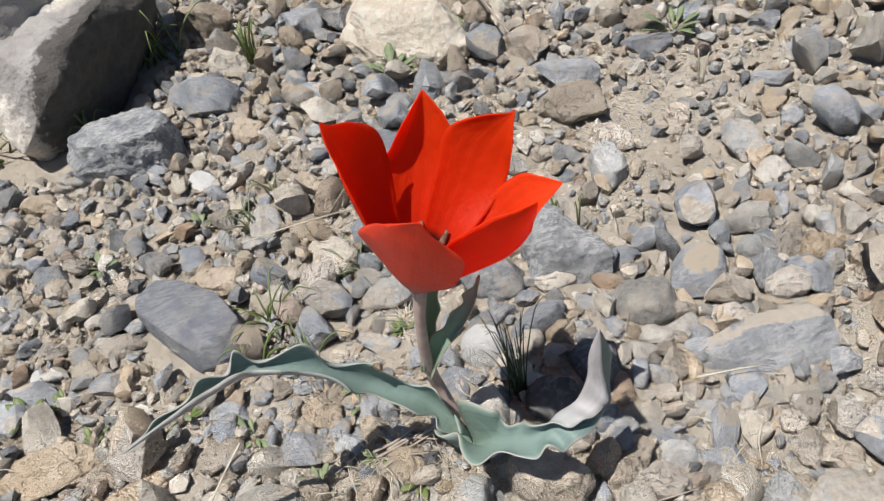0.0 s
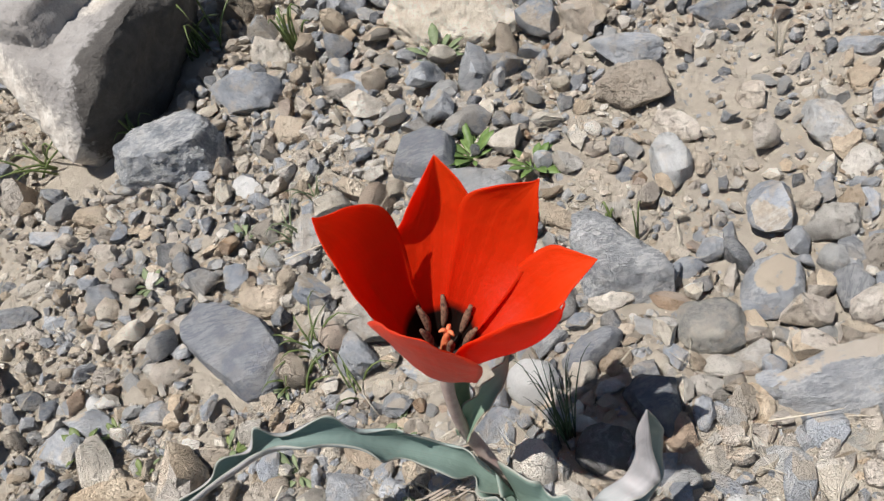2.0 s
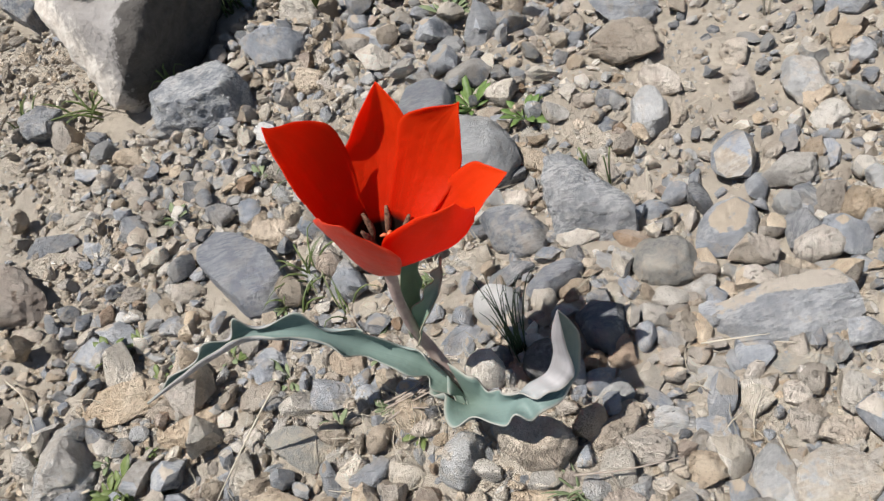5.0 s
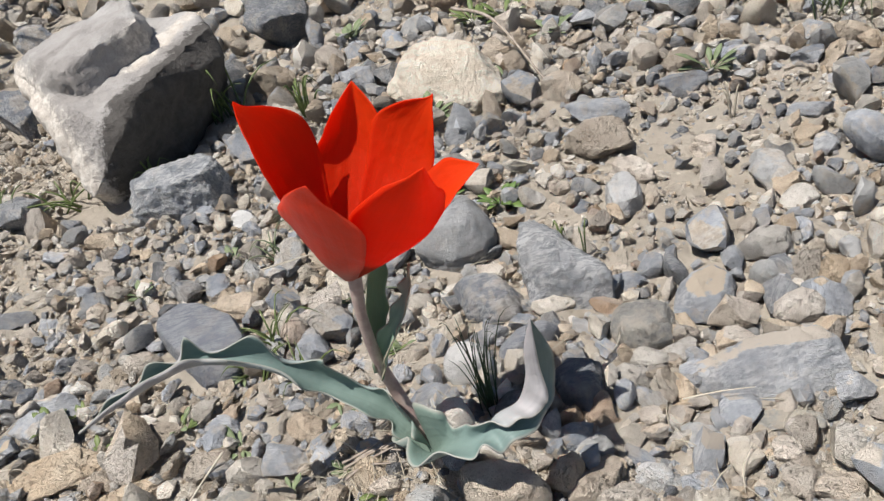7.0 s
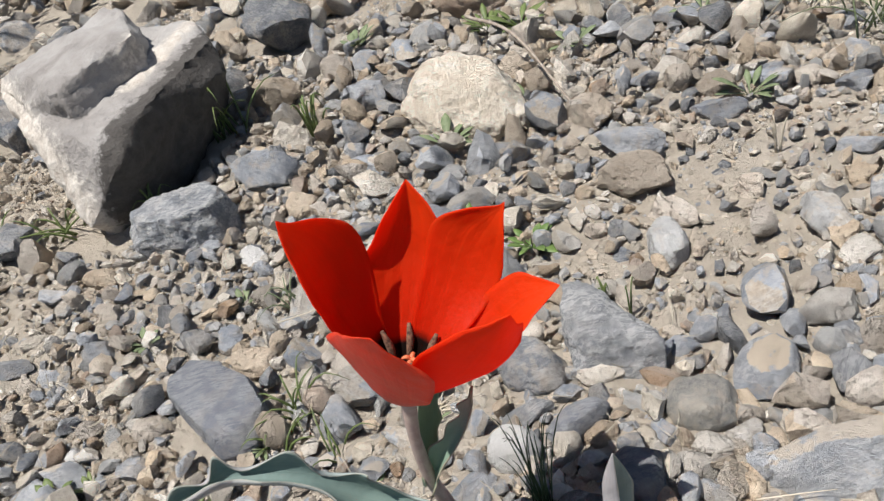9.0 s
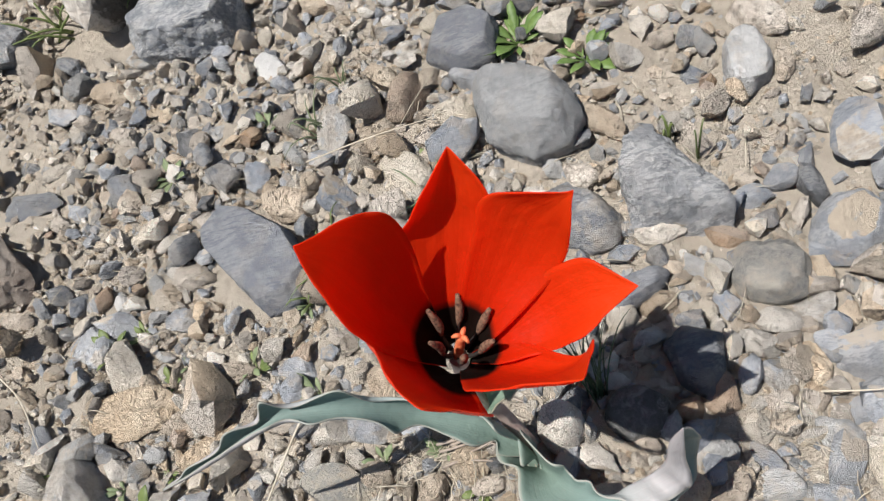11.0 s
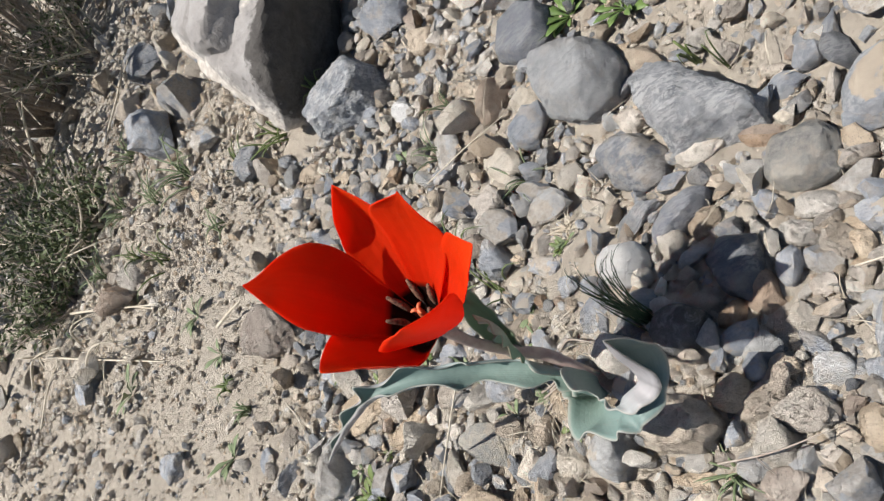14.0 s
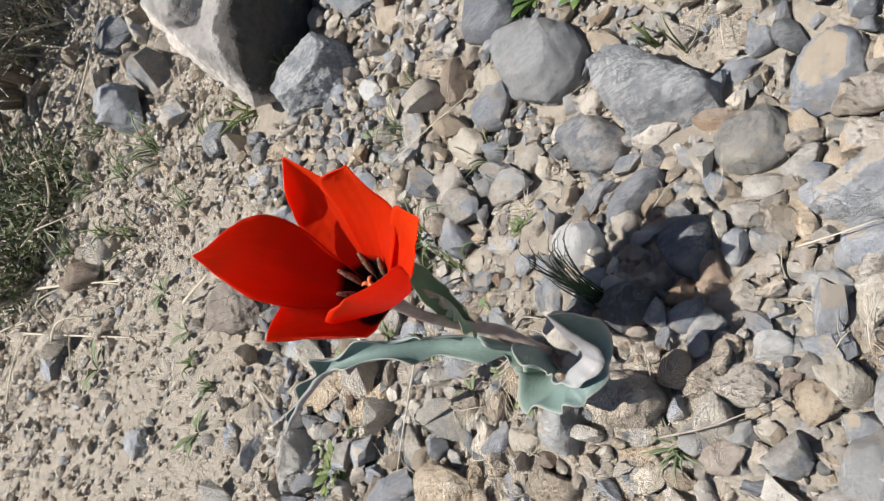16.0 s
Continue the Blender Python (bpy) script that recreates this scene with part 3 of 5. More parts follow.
stone(-11.4, 16.5, 0.96, 0.94, 0.82, -90, "slate")
stone(-17.1, 18.3, 1.23, 0.73, 0.56, -33, "blue")
stone(-23.0, 19.4, 1.91, 0.73, 0.56, -8, "blue")
stone(-23.9, 22.5, 1.02, 0.48, 0.37, -30, "slate")
stone(-21.7, 21.0, 1.08, 0.46, 0.35, -9, "pale")
stone(-23.3, 12.4, 1.11, 0.46, 0.36, -24, "tan")
stone(-17.6, 11.7, 0.59, 0.39, 0.30, -70, "white")
stone(-19.2, 12.2, 0.59, 0.42, 0.33, -52, "blue")
stone(-18.6, 9.7, 1.36, 0.90, 0.57, -41, "blue")
stone(-13.4, 11.4, 1.02, 0.61, 0.47, -10, "tan")
stone(-13.8, 9.4, 0.88, 0.60, 0.47, -34, "blue")
stone(-11.8, 6.2, 1.38, 0.53, 0.41, -11, "tan")
stone(-4.4, 3.5, 1.10, 0.67, 0.52, -41, "tan")
stone(-3.6, 1.5, 0.74, 0.55, 0.42, -34, "blue")
stone(-8.5, 5.4, 0.83, 0.50, 0.39, -24, "blue")
stone(-21.4, 24.8, 1.22, 0.73, 0.56, -38, "blue")
stone(0.7, 2.1, 0.89, 0.78, 0.58, 33, "blue")
stone(-3.9, 8.0, 1.30, 0.95, 0.71, -58, "blue")
stone(-9.4, -1.1, 0.71, 0.64, 0.49, -80, "tan")
stone(-10.7, -0.4, 0.58, 0.47, 0.36, -63, "blue")
stone(-14.2, 4.7, 1.26, 0.55, 0.42, -21, "tan")
stone(12.8, -2.7, 1.19, 0.45, 0.28, -18, "mixed")
stone(11.0, -6.3, 0.42, 0.36, 0.28, 26, "pale")
stone(11.7, -5.2, 0.52, 0.44, 0.34, 2, "pale")
stone(12.3, -3.7, 0.60, 0.50, 0.38, -5, "tan")
stone(11.9, -7.1, 1.49, 1.14, 0.65, 1, "grey")
stone(4.4, -5.4, 0.61, 0.49, 0.38, -11, "grey")
stone(13.0, -5.5, 0.85, 0.59, 0.45, -10, "tan")
stone(4.9, -3.1, 0.75, 0.6, 0.75, 40, "tan")
stone(5.6, -3.5, 1.1, 0.6, 0.5, 19, "tan")
stone(10.2, 0.0, 0.77, 0.42, 0.35, 80, "tan", level=3)
stone(9.0, -0.1, 0.67, 0.50, 0.42, 119, "blue", level=3)
stone(8.8, 1.1, 0.74, 0.46, 0.38, 144, "pale", level=3)
stone(9.7, 1.7, 0.80, 0.46, 0.38, 158, "pale", level=3)
stone(11.1, 1.9, 0.79, 0.60, 0.50, 170, "grey", level=3)
stone(11.6, 3.2, 0.80, 0.49, 0.41, 96, "tan", level=3)
stone(8.3, 2.6, 0.74, 0.46, 0.38, 98, "blue", level=3)
stone(7.0, 6.3, 0.98, 0.50, 0.42, 169, "pale", level=3)
stone(7.0, 4.8, 0.64, 0.31, 0.26, 138, "tan", level=3)
stone(6.0, 3.3, 0.78, 0.47, 0.39, -157, "tan", level=3)
stone(3.7, 5.4, 1.26, 0.55, 0.46, -166, "slate", level=3)
stone(7.5, 2.8, 0.57, 0.43, 0.36, 148, "pale", level=3)
stone(6.9, -0.4, 0.83, 0.59, 0.49, 92, "brown", level=3)
stone(8.6, -0.9, 0.43, 0.38, 0.31, 162, "tan", level=3)
stone(9.9, -2.4, 0.76, 0.53, 0.44, 136, "grey", level=3)
stone(14.0, 1.9, 0.56, 0.41, 0.34, 102, "grey", level=3)
stone(10.9, -1.9, 0.53, 0.41, 0.34, 78, "blue", level=3)
stone(12.5, 2.4, 0.48, 0.28, 0.23, 115, "grey", level=3)
stone(-2.3, 13.3, 1.44, 0.91, 0.76, 129, "pale", level=3)
stone(-1.4, 6.2, 1.07, 0.56, 0.46, 144, "blue", level=3)
stone(5.0, 10.0, 0.89, 0.58, 0.49, 116, "tan", level=3)
stone(4.0, 11.0, 0.71, 0.41, 0.34, 98, "grey", level=3)
stone(15.7, 2.8, 1.34, 0.83, 0.70, 49, "slate", level=3)
stone(16.8, 4.6, 0.74, 0.51, 0.42, 124, "slate", level=3)
stone(16.8, 6.0, 1.29, 0.80, 0.67, 178, "pale", level=3)
stone(17.2, 2.1, 1.13, 0.91, 0.76, 80, "dusty", level=3)
stone(19.0, 6.6, 1.19, 0.41, 0.35, 65, "blue", level=3)
stone(20.1, 8.9, 1.01, 0.61, 0.51, -149, "pale", level=3)
stone(18.3, 3.3, 0.76, 0.62, 0.52, 80, "tan", level=3)
stone(16.2, 0.8, 0.75, 0.44, 0.36, 154, "grey", level=3)
stone(18.1, 4.8, 0.55, 0.38, 0.32, 49, "blue", level=3)
stone(10.7, 12.8, 0.65, 0.55, 0.46, 133, "blue", level=3)
stone(12.7, 12.4, 1.58, 0.89, 0.74, 79, "grey", level=3)
stone(14.0, 12.0, 1.31, 0.43, 0.36, 71, "tan", level=3)
stone(11.7, 14.3, 0.80, 0.41, 0.34, 83, "grey", level=3)


def cobble(outline, h, kind, label, top=0.74, low=0.9, seed=0, round_off=0.4, rough=0.1, skew=(0, 0)):
    """A bedded stone of a given plan: full girth at a third of its height, drawn in towards the top."""
    c = np.mean(outline, 0)
    q = np.random.default_rng(seed)
    corners = []
    for p in outline:
        d = np.array(p) - c
        corners += [(*(d * low), -0.4), (*d, 0.36 * h), (*(d * top * q.uniform(0.9, 1.08) + skew), h * q.uniform(0.84, 1.0))]
    return block("stone", c[0], c[1], 0, corners, kind, label, round_off, rough, seed)


# Stones whose shape is plain to see.
block("stone", 8.0, 7.5, 0, [(-1.75, -1.2, -0.4), (-1.8, -1.0, 0.5), (-1.85, 0.9, -0.4), (-1.25, 1.6, 3.4), (-1.6, 1.1, 2.9), (-0.9, -0.7, 1.9), (0.2, -0.4, 2.45), (1.75, -1.5, 1.5), (1.95, -1.0, 1.2), (0.2, -1.6, -0.4),
                             (1.6, -2.1, -0.4), (2.0, -1.2, -0.4), (-0.5, 2.5, -0.4), (-0.5, 2.1, 2.9), (0.4, 1.5, 2.1), (1.2, 0.9, -0.4), (1.1, 0.4, 1.7)], "crusted", "angular blue-grey stone with white crust on sandy soil", seed=3, round_off=0.22, rough=0.16)
block("stone", 13.4, -0.5, -9, [(-2.7, -0.5, -0.3), (-2.75, 0.8, -0.3), (-2.55, 0.65, 1.0), (-2.6, 0.1, 0.8), (-0.6, 0.35, 1.4), (1.6, 0.2, 1.5), (2.6, 0.3, 1.4), (-0.5, 1.05, 1.3), (2.0, 1.0, 1.4), (2.8, -0.6, 0.4), (1.9, -1.4, -0.3),
                                (-1.6, -1.0, -0.3), (0.4, -1.35, -0.1), (0.4, -1.1, 0.5), (2.9, 1.0, -0.3), (0, 1.3, -0.3)], "dusty", "long flat blue-grey slab with dusty tan top", seed=8, round_off=0.25)
cobble([(-12.4, 13.3), (-11.3, 14.6), (-10.0, 13.9), (-8.0, 11.9), (-7.1, 9.4), (-7.9, 8.1), (-9.4, 8.0), (-10.4, 9.4), (-12.2, 12.2)], 1.7, "slab", "flat smooth grey slate stone bedded in gravel", 0.9, 0.96, 12, 0.25, 0.05)
cobble([(2.0, 16.6), (4.2, 16.0), (5.7, 14.2), (6.0, 12.4), (5.0, 11.1), (3.4, 11.0), (1.7, 12.8), (1.5, 15.0)], 2.5, "rock", "large rounded grey limestone lying in gravel", 0.66, 0.92, 21, 0.5, 0.12)
cobble([(-0.2, 18.8), (0.8, 20.8), (2.8, 20.7), (3.7, 19.4), (3.1, 17.4), (1.5, 17.2)], 1.5, "slab", "smooth grey slate stone behind a rounded stone", 0.8, 0.95, 22, 0.4, 0.06)
cobble([(2.9, 9.4), (4.0, 9.7), (5.4, 8.8), (6.0, 7.3), (5.5, 6.2), (4.4, 6.2), (3.2, 7.3)], 1.5, "slate", "dark slate-grey oval stone lying in gravel", 0.66, 0.9, 23, 0.6, 0.08)
cobble([(4.0, 4.1), (5.0, 4.75), (6.5, 4.9), (6.9, 4.45), (6.1, 3.7), (4.6, 3.25), (4.0, 3.5)], 1.2, "slab", "smooth oval grey stone lying in gravel", 0.66, 0.9, 24, 0.6, 0.06)
cobble([(8.6, 4.0), (9.6, 4.8), (11.1, 4.4), (11.5, 3.4), (10.9, 2.2), (9.7, 2.2), (8.7, 3.0)], 1.3, "mixed", "grey stone with cream and olive patches", 0.72, 0.92, 25, 0.4, 0.12)
cobble([(5.6, 1.8), (6.5, 2.3), (7.7, 1.6), (7.4, 0.5), (6.5, -0.55), (5.8, 0.2)], 1.1, "slate", "dark slate-grey stone in the flower's shade", 0.7, 0.92, 26, 0.3, 0.1)
cobble([(3.5, 0.3), (4.4, 0.45), (5.2, -0.3), (4.8, -1.4), (3.5, -1.35), (3.0, -0.4)], 1.0, "mottled", "dark mottled blocky stone beside needle grass", 0.8, 0.94, 27, 0.3, 0.14)
cobble([(1.4, -2.5), (2.7, -2.3), (3.9, -3.0), (4.2, -4.0), (3.3, -4.7), (1.9, -4.1), (1.3, -3.2)], 1.5, "tan", "broad tan stone half shaded by a leaf", 0.75, 0.92, 28, 0.45, 0.14)
cobble([(-0.55, -2.6), (0.3, -2.1), (0.95, -2.6), (0.5, -3.7), (-0.3, -4.35), (-1.05, -3.7)], 1.5, "grey", "upright grey streaked stone below a leaf", 0.7, 0.92, 29, 0.3, 0.12)
cobble([(1.0, 0.35), (1.6, 0.7), (2.4, 0.1), (2.35, -0.7), (1.75, -1.3), (1.1, -1.15), (0.8, -0.35)], 1.3, "pale", "rounded beige stone at the tulip's foot", 0.7, 0.92, 30, 0.6, 0.1, (0.05, 0.2))
cobble([(1.75, 4.05), (2.6, 4.4), (3.65, 3.95), (3.8, 3.05), (3.0, 2.25), (2.05, 2.45), (1.6, 3.25)], 1.4, "white", "chalk-white rounded stone behind needle grass", 0.66, 0.88, 31, 0.7, 0.05)
cobble([(12.2, 5.1), (13.2, 5.9), (14.3, 5.6), (14.8, 4.6), (14.2, 3.5), (13.1, 3.0), (12.1, 3.4), (11.8, 4.4)], 1.2, "dusty", "blue-grey rounded stone with a tan dusty crown", 0.7, 0.92, 32, 0.5, 0.1)
cobble([(-16.6, 28.3), (-15.8, 26.4), (-12.5, 25.2), (-10.2, 25.4), (-9.2, 27.2), (-10.5, 29.5), (-14.5, 30.0)], 2.7, "crusted", "blocky grey stone with pale chips beside the boulder", 0.82, 0.95, 34, 0.25, 0.22)
cobble([(2.4, 33.0), (4.2, 37.6), (7.6, 37.4), (10.6, 32.6), (10.4, 27.8), (8.2, 27.0), (4.4, 29.2)], 3.6, "pale", "large cream limestone boulder half bedded in gravel", 0.62, 0.95, 33, 0.6, 0.2)


# ---- the boulder ----
def boulder():
    ob = thing("boulder", -17, 36, 0, "large two-toned grey and whitish broken limestone boulder", "boulder")
    for name, pts, seed in (
        ("lower_block", [(-19, 29.3, 1.6), (-17.8, 29.7, 1.0), (-14.7, 29.4, 5.7), (-13.8, 31, 6.9), (-11.4, 36.2, 7.1), (-9, 41, 7.1), (-8.7, 39.6, 5), (-16.6, 31, 6.7), (-18.1, 32.3, 6.9), (-22.7, 36.4, 5.9), (-25.9, 44, 7.3),
                         (-24, 46, 7.8), (-17, 48, 7.6), (-11, 46, 7.2), (-18.5, 31.5, -1.5), (-15.2, 32.4, -1.5), (-11.3, 45, -1.5), (-25, 46, -1.5), (-22, 36, -1), (-18, 50, -1.5)], 3),
        ("upper_slab", [(-18.5, 34.6, 9.0), (-16.4, 36.3, 9.3), (-13.7, 39.6, 9.4), (-14.8, 44, 9.9), (-17, 48, 9.6), (-23.2, 42, 9.0), (-25.6, 44, 7.7), (-22, 37.6, 7.5), (-18, 34, 6.4), (-16.1, 36.3, 6.4), (-13.4, 39.7, 6.4), (-14, 44.5, 6.4),
                        (-20, 49, 6.4), (-25.6, 44.5, 6.4), (-22.3, 37.4, 5.6)], 8),
    ):
        bm = bmesh.new()
        for p in pts:
            bm.verts.new(p)
        bmesh.ops.convex_hull(bm, input=bm.verts)
        bmesh.ops.triangulate(bm, faces=bm.faces)
        for _ in range(5):
            long_edges = [e for e in bm.edges if e.calc_length() > 0.7]
            if not long_edges:
                break
            bmesh.ops.subdivide_edges(bm, edges=long_edges, cuts=1)
            bmesh.ops.triangulate(bm, faces=bm.faces)
        bmesh.ops.smooth_vert(bm, verts=bm.verts, factor=0.5, use_axis_x=True, use_axis_y=True, use_axis_z=True)
        bm.normal_update()
        for v in bm.verts:
            v.co += v.normal * (0.35 * noise.noise(v.co * 0.35 + Vector((seed, 0, 0))) + 0.25 * noise.noise(v.co * 0.9) + 0.16 * noise.noise(v.co * 2.3))
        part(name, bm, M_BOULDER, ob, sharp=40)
    PLACED.append((-16.5, 38, 12, 6.5, 70))
    return ob


boulder()


# ---- gravel between the stones ----
def inside_placed(x, y, grow=0.0):
    hit = np.zeros(np.shape(x), bool)
    for cx, cy, a, b, turn in PLACED:
        c, s = math.cos(radians(turn)), math.sin(radians(turn))
        u, w = (x - cx) * c + (y - cy) * s, -(x - cx) * s + (y - cy) * c
        hit |= (u / (a * 0.88 + grow)) ** 2 + (w / (b * 0.88 + grow)) ** 2 < 1
    return hit


def stoniness(x, y):
    """How thickly the gravel lies, 0 to 1: thin on the sandy patches."""
    d = 1 - 0.93 * np.exp(-(((x - 15.5) / 5.2) ** 2 + ((y - 13.5) / 7.0) ** 2))
    d *= 1 - 0.7 * np.exp(-(((x - 9) / 3.0) ** 2 + ((y - 13) / 5) ** 2))
    d *= 1 - 0.95 * np.exp(-(((x - 0.1) / 2.5) ** 2 + ((y - 6.0) / 4.2) ** 2))
    left = 1 / (1 + np.exp((x + 22.5 - 0.12 * (y - 8)) / 1.3))
    d *= 1 - 0.9 * left * (y < 48) * (1 - 0.35 * (y > 26))
    sandy = np.exp(-(((x - 18 - 0.25 * (y - 14)) / 9) ** 2 + ((y - 17) / 10) ** 2) ** 2)
    return d * (1 - 0.7 * sandy)


KINDS = ["tan", "pale", "blue", "grey", "slate", "brown", "clod", "dusty"]
SHARE = np.cumsum([0.29, 0.22, 0.14, 0.09, 0.05, 0.03, 0.11, 0.07])
rng = np.random.default_rng(7)
cells = {}
pebbles = []


def free(x, y, r):
    k = (int(x // 2.6), int(y // 2.6))
    for i in (-1, 0, 1):
        for j in (-1, 0, 1):
            for px, py, pr in cells.get((k[0] + i, k[1] + j), ()):
                if (px - x) ** 2 + (py - y) ** 2 < (0.62 * (pr + r)) ** 2:
                    return False
    return True


for lo, hi, count in ((1.2, 1.8, 330), (0.8, 1.2, 2300), (0.42, 0.8, 20000), (0.2, 0.42, 46000)):
    px, py = rng.uniform(-48, 34, count), rng.uniform(-20, 54, count)
    pr = rng.uniform(lo, hi, count)
    ok = ~inside_placed(px, py, 0.25 * lo) & (rng.random(count) < stoniness(px, py))
    for x, y, r, luck in zip(px[ok], py[ok], pr[ok], rng.random(ok.sum())):
        if x < -22 and y < 48 and r > 0.4 and luck > 0.15:
            continue
        if x < -4 and y > 3 and r > 0.75 and luck > 0.35 or r > 0.5 and luck > stoniness(x, y) + 0.25:
            continue
        if r > 0.85 and (x - 2) ** 2 + (y + 1) ** 2 < 49 or not free(x, y, r):
            continue
        cells.setdefault((int(x // 2.6), int(y // 2.6)), []).append((x, y, r))
        pebbles.append((x, y, r))
count = 5200
px, py = rng.uniform(-150, 110, count), rng.uniform(-30, 210, count)
pr = rng.uniform(0.7, 1.0, count) ** 3 * 2.6
ok = ((px < -48) | (px > 34) | (py > 54)) & ((px > -48) | (rng.random(count) < 0.12)) & ~inside_placed(px, py, 0.5)
pebbles += list(zip(px[ok], py[ok], pr[ok]))
px, py, pr = rng.uniform(-95, -46, 3600), rng.uniform(-12, 100, 3600), rng.uniform(0.5, 1.0, 3600) ** 3 * 0.8
pebbles += list(zip(px, py, pr))

# Thinner stones out over the slope, on every side.
px, py = rng.normal(-10, 170, 9000), rng.normal(60, 170, 9000)
pr = rng.uniform(0.7, 1.0, 9000) ** 3 * 3.0
ok = ((px < -50) | (px > 36) | (py > 56) | (py < -45)) & ((px > 36) | (px < -100) | (py > 110) | (py < -45)) & ~inside_placed(px, py, 0.5)
pebbles += list(zip(px[ok], py[ok], pr[ok]))

SHAPES = {1: [rock_points(1, 40 + n, 7, 0.24) for n in range(14)], 2: [rock_points(2, 80 + n, 10 + n % 6, 0.17, (0.39, 0.87)) for n in range(14)]}


def pose_of(x, y, r):
    """Size and turn of one pebble, from its own seed."""
    q = np.random.default_rng(int(abs(x * 7919 + y * 104729) * 10) % 2 ** 31)
    size = np.array([1.0, q.uniform(0.5, 0.95), q.uniform(0.4, 0.9)]) * r
    e = Euler((q.normal() * 0.5, q.normal() * 0.5, q.uniform(0, 6.3)))
    return q, size, e


heaps = {k: ([], [], 0) for k in KINDS}
single = []
for x, y, r in pebbles:
    if (x - 2.0) ** 2 + (y + 1.0) ** 2 < 9.5 ** 2 and r > 0.3 and len(single) < 290:
        single.append((x, y, r))
        continue
    q, size, e = pose_of(x, y, r)
    kind = KINDS[int(np.searchsorted(SHARE, q.random()))]
    if x < -21 and kind in ("blue", "grey", "slate", "brown", "dusty") and q.random() < 0.7:
        kind = "clod"
    level = 2 if r > (0.55 if math.hypot(x, y) < 32 else 0.9) else 1
    v = SHAPES[level][q.integers(14)] * size @ np.array(e.to_matrix()).T + (x, y, float(ground_z(x, y)) + q.uniform(0.25, 0.95) * size[2] + 0.12 * r)
    vs, fs, n = heaps[kind]
    vs.append(v)
    fs.append(ICO[level][1] + n)
    heaps[kind] = (vs, fs, n + len(v))
for kind, (vs, fs, n) in heaps.items():
    ob = new("gravel", mesh_of("gravel", np.concatenate(vs) * CM, np.concatenate(fs), STONES[kind], 34))
    tagged(ob, f"scattered {LOOKS[kind]} gravel on sandy soil", "gravel", kind="stuff")

# Grit: crumbs of stone and soil between the gravel.
count = 210000
px, py = rng.uniform(-85, 32, count), rng.uniform(-19, 75, count)
ok = ~inside_placed(px, py) & (rng.random(count) < np.where(px < -23, 0.16, 0.35) + 0.65 * stoniness(px, py))
px, py = px[ok], py[ok]
pr = rng.uniform(0.22, 1.0, len(px)) ** 1.7 * (0.2 + 0.1 * stoniness(px, py))
turns = rng.uniform(0, 6.3, len(px))
flat = rng.uniform(0.5, 0.9, len(px))
which = rng.random(len(px))
which = np.where((px < -21) & (which > 0.8), which * 0.3, which)
for kind, lo, hi in (("clod", 0.0, 0.4), ("tan", 0.4, 0.62), ("pale", 0.62, 0.8), ("blue", 0.8, 1.0)):
    sel = np.nonzero((which >= lo) & (which < hi))[0]
    octa = np.array([(1, 0, 0), (-1, 0, 0), (0, 1, 0), (0, -1, 0), (0, 0, 1), (0, 0, -1)], float)
    octf = np.array([(0, 2, 4), (2, 1, 4), (1, 3, 4), (3, 0, 4), (2, 0, 5), (1, 2, 5), (3, 1, 5), (0, 3, 5)])
    jig = rng.uniform(0.7, 1.35, (len(sel), 6, 1))
    v = octa[None] * jig * np.stack([pr[sel], pr[sel] * 0.8, pr[sel] * flat[sel]], 1)[:, None]
    c, s = np.cos(turns[sel])[:, None], np.sin(turns[sel])[:, None]
    v = np.stack([v[..., 0] * c - v[..., 1] * s, v[..., 0] * s + v[..., 1] * c, v[..., 2]], 2)
    v += np.stack([px[sel], py[sel], ground_z(px[sel], py[sel]) + 0.02], 1)[:, None]
    f = octf[None] + 6 * np.arange(len(sel))[:, None, None]
    me = mesh_of("grit", v.reshape(-1, 3) * CM, f.reshape(-1, 3), STONES[kind])
    me.polygons.foreach_set("use_smooth", np.zeros(len(me.polygons), bool))
    tagged(new("grit", me), f"fine {LOOKS[kind]} grit strewn over soil", "grit", kind="stuff")


# ---- the tulip ----
FLOWER = np.array((0.42, -0.05, 10.25))
AXIS = np.array((0.376, 0.064, 0.924))
tulip = thing("tulip", 0.9, -0.7, float(ground_z(0.9, -0.7)), "open red wild tulip with wavy blue-green leaves growing in gravel", "tulip")
bm = bmesh.new()
tube(bm, [(0.85, -1.1, -0.3), (0.75, -1.0, 1.6), (0.45, -0.5, 3.1), (0.15, 0.08, 4.6), (0.0, 0.02, 6.2), (0.1, -0.12, 8.4), tuple(FLOWER)], [0.3, 0.28, 0.26, 0.23, 0.21, 0.18, 0.24], 12, 34)
part("stem", bm, M_STEM, tulip, "smooth mauve-green round stem")


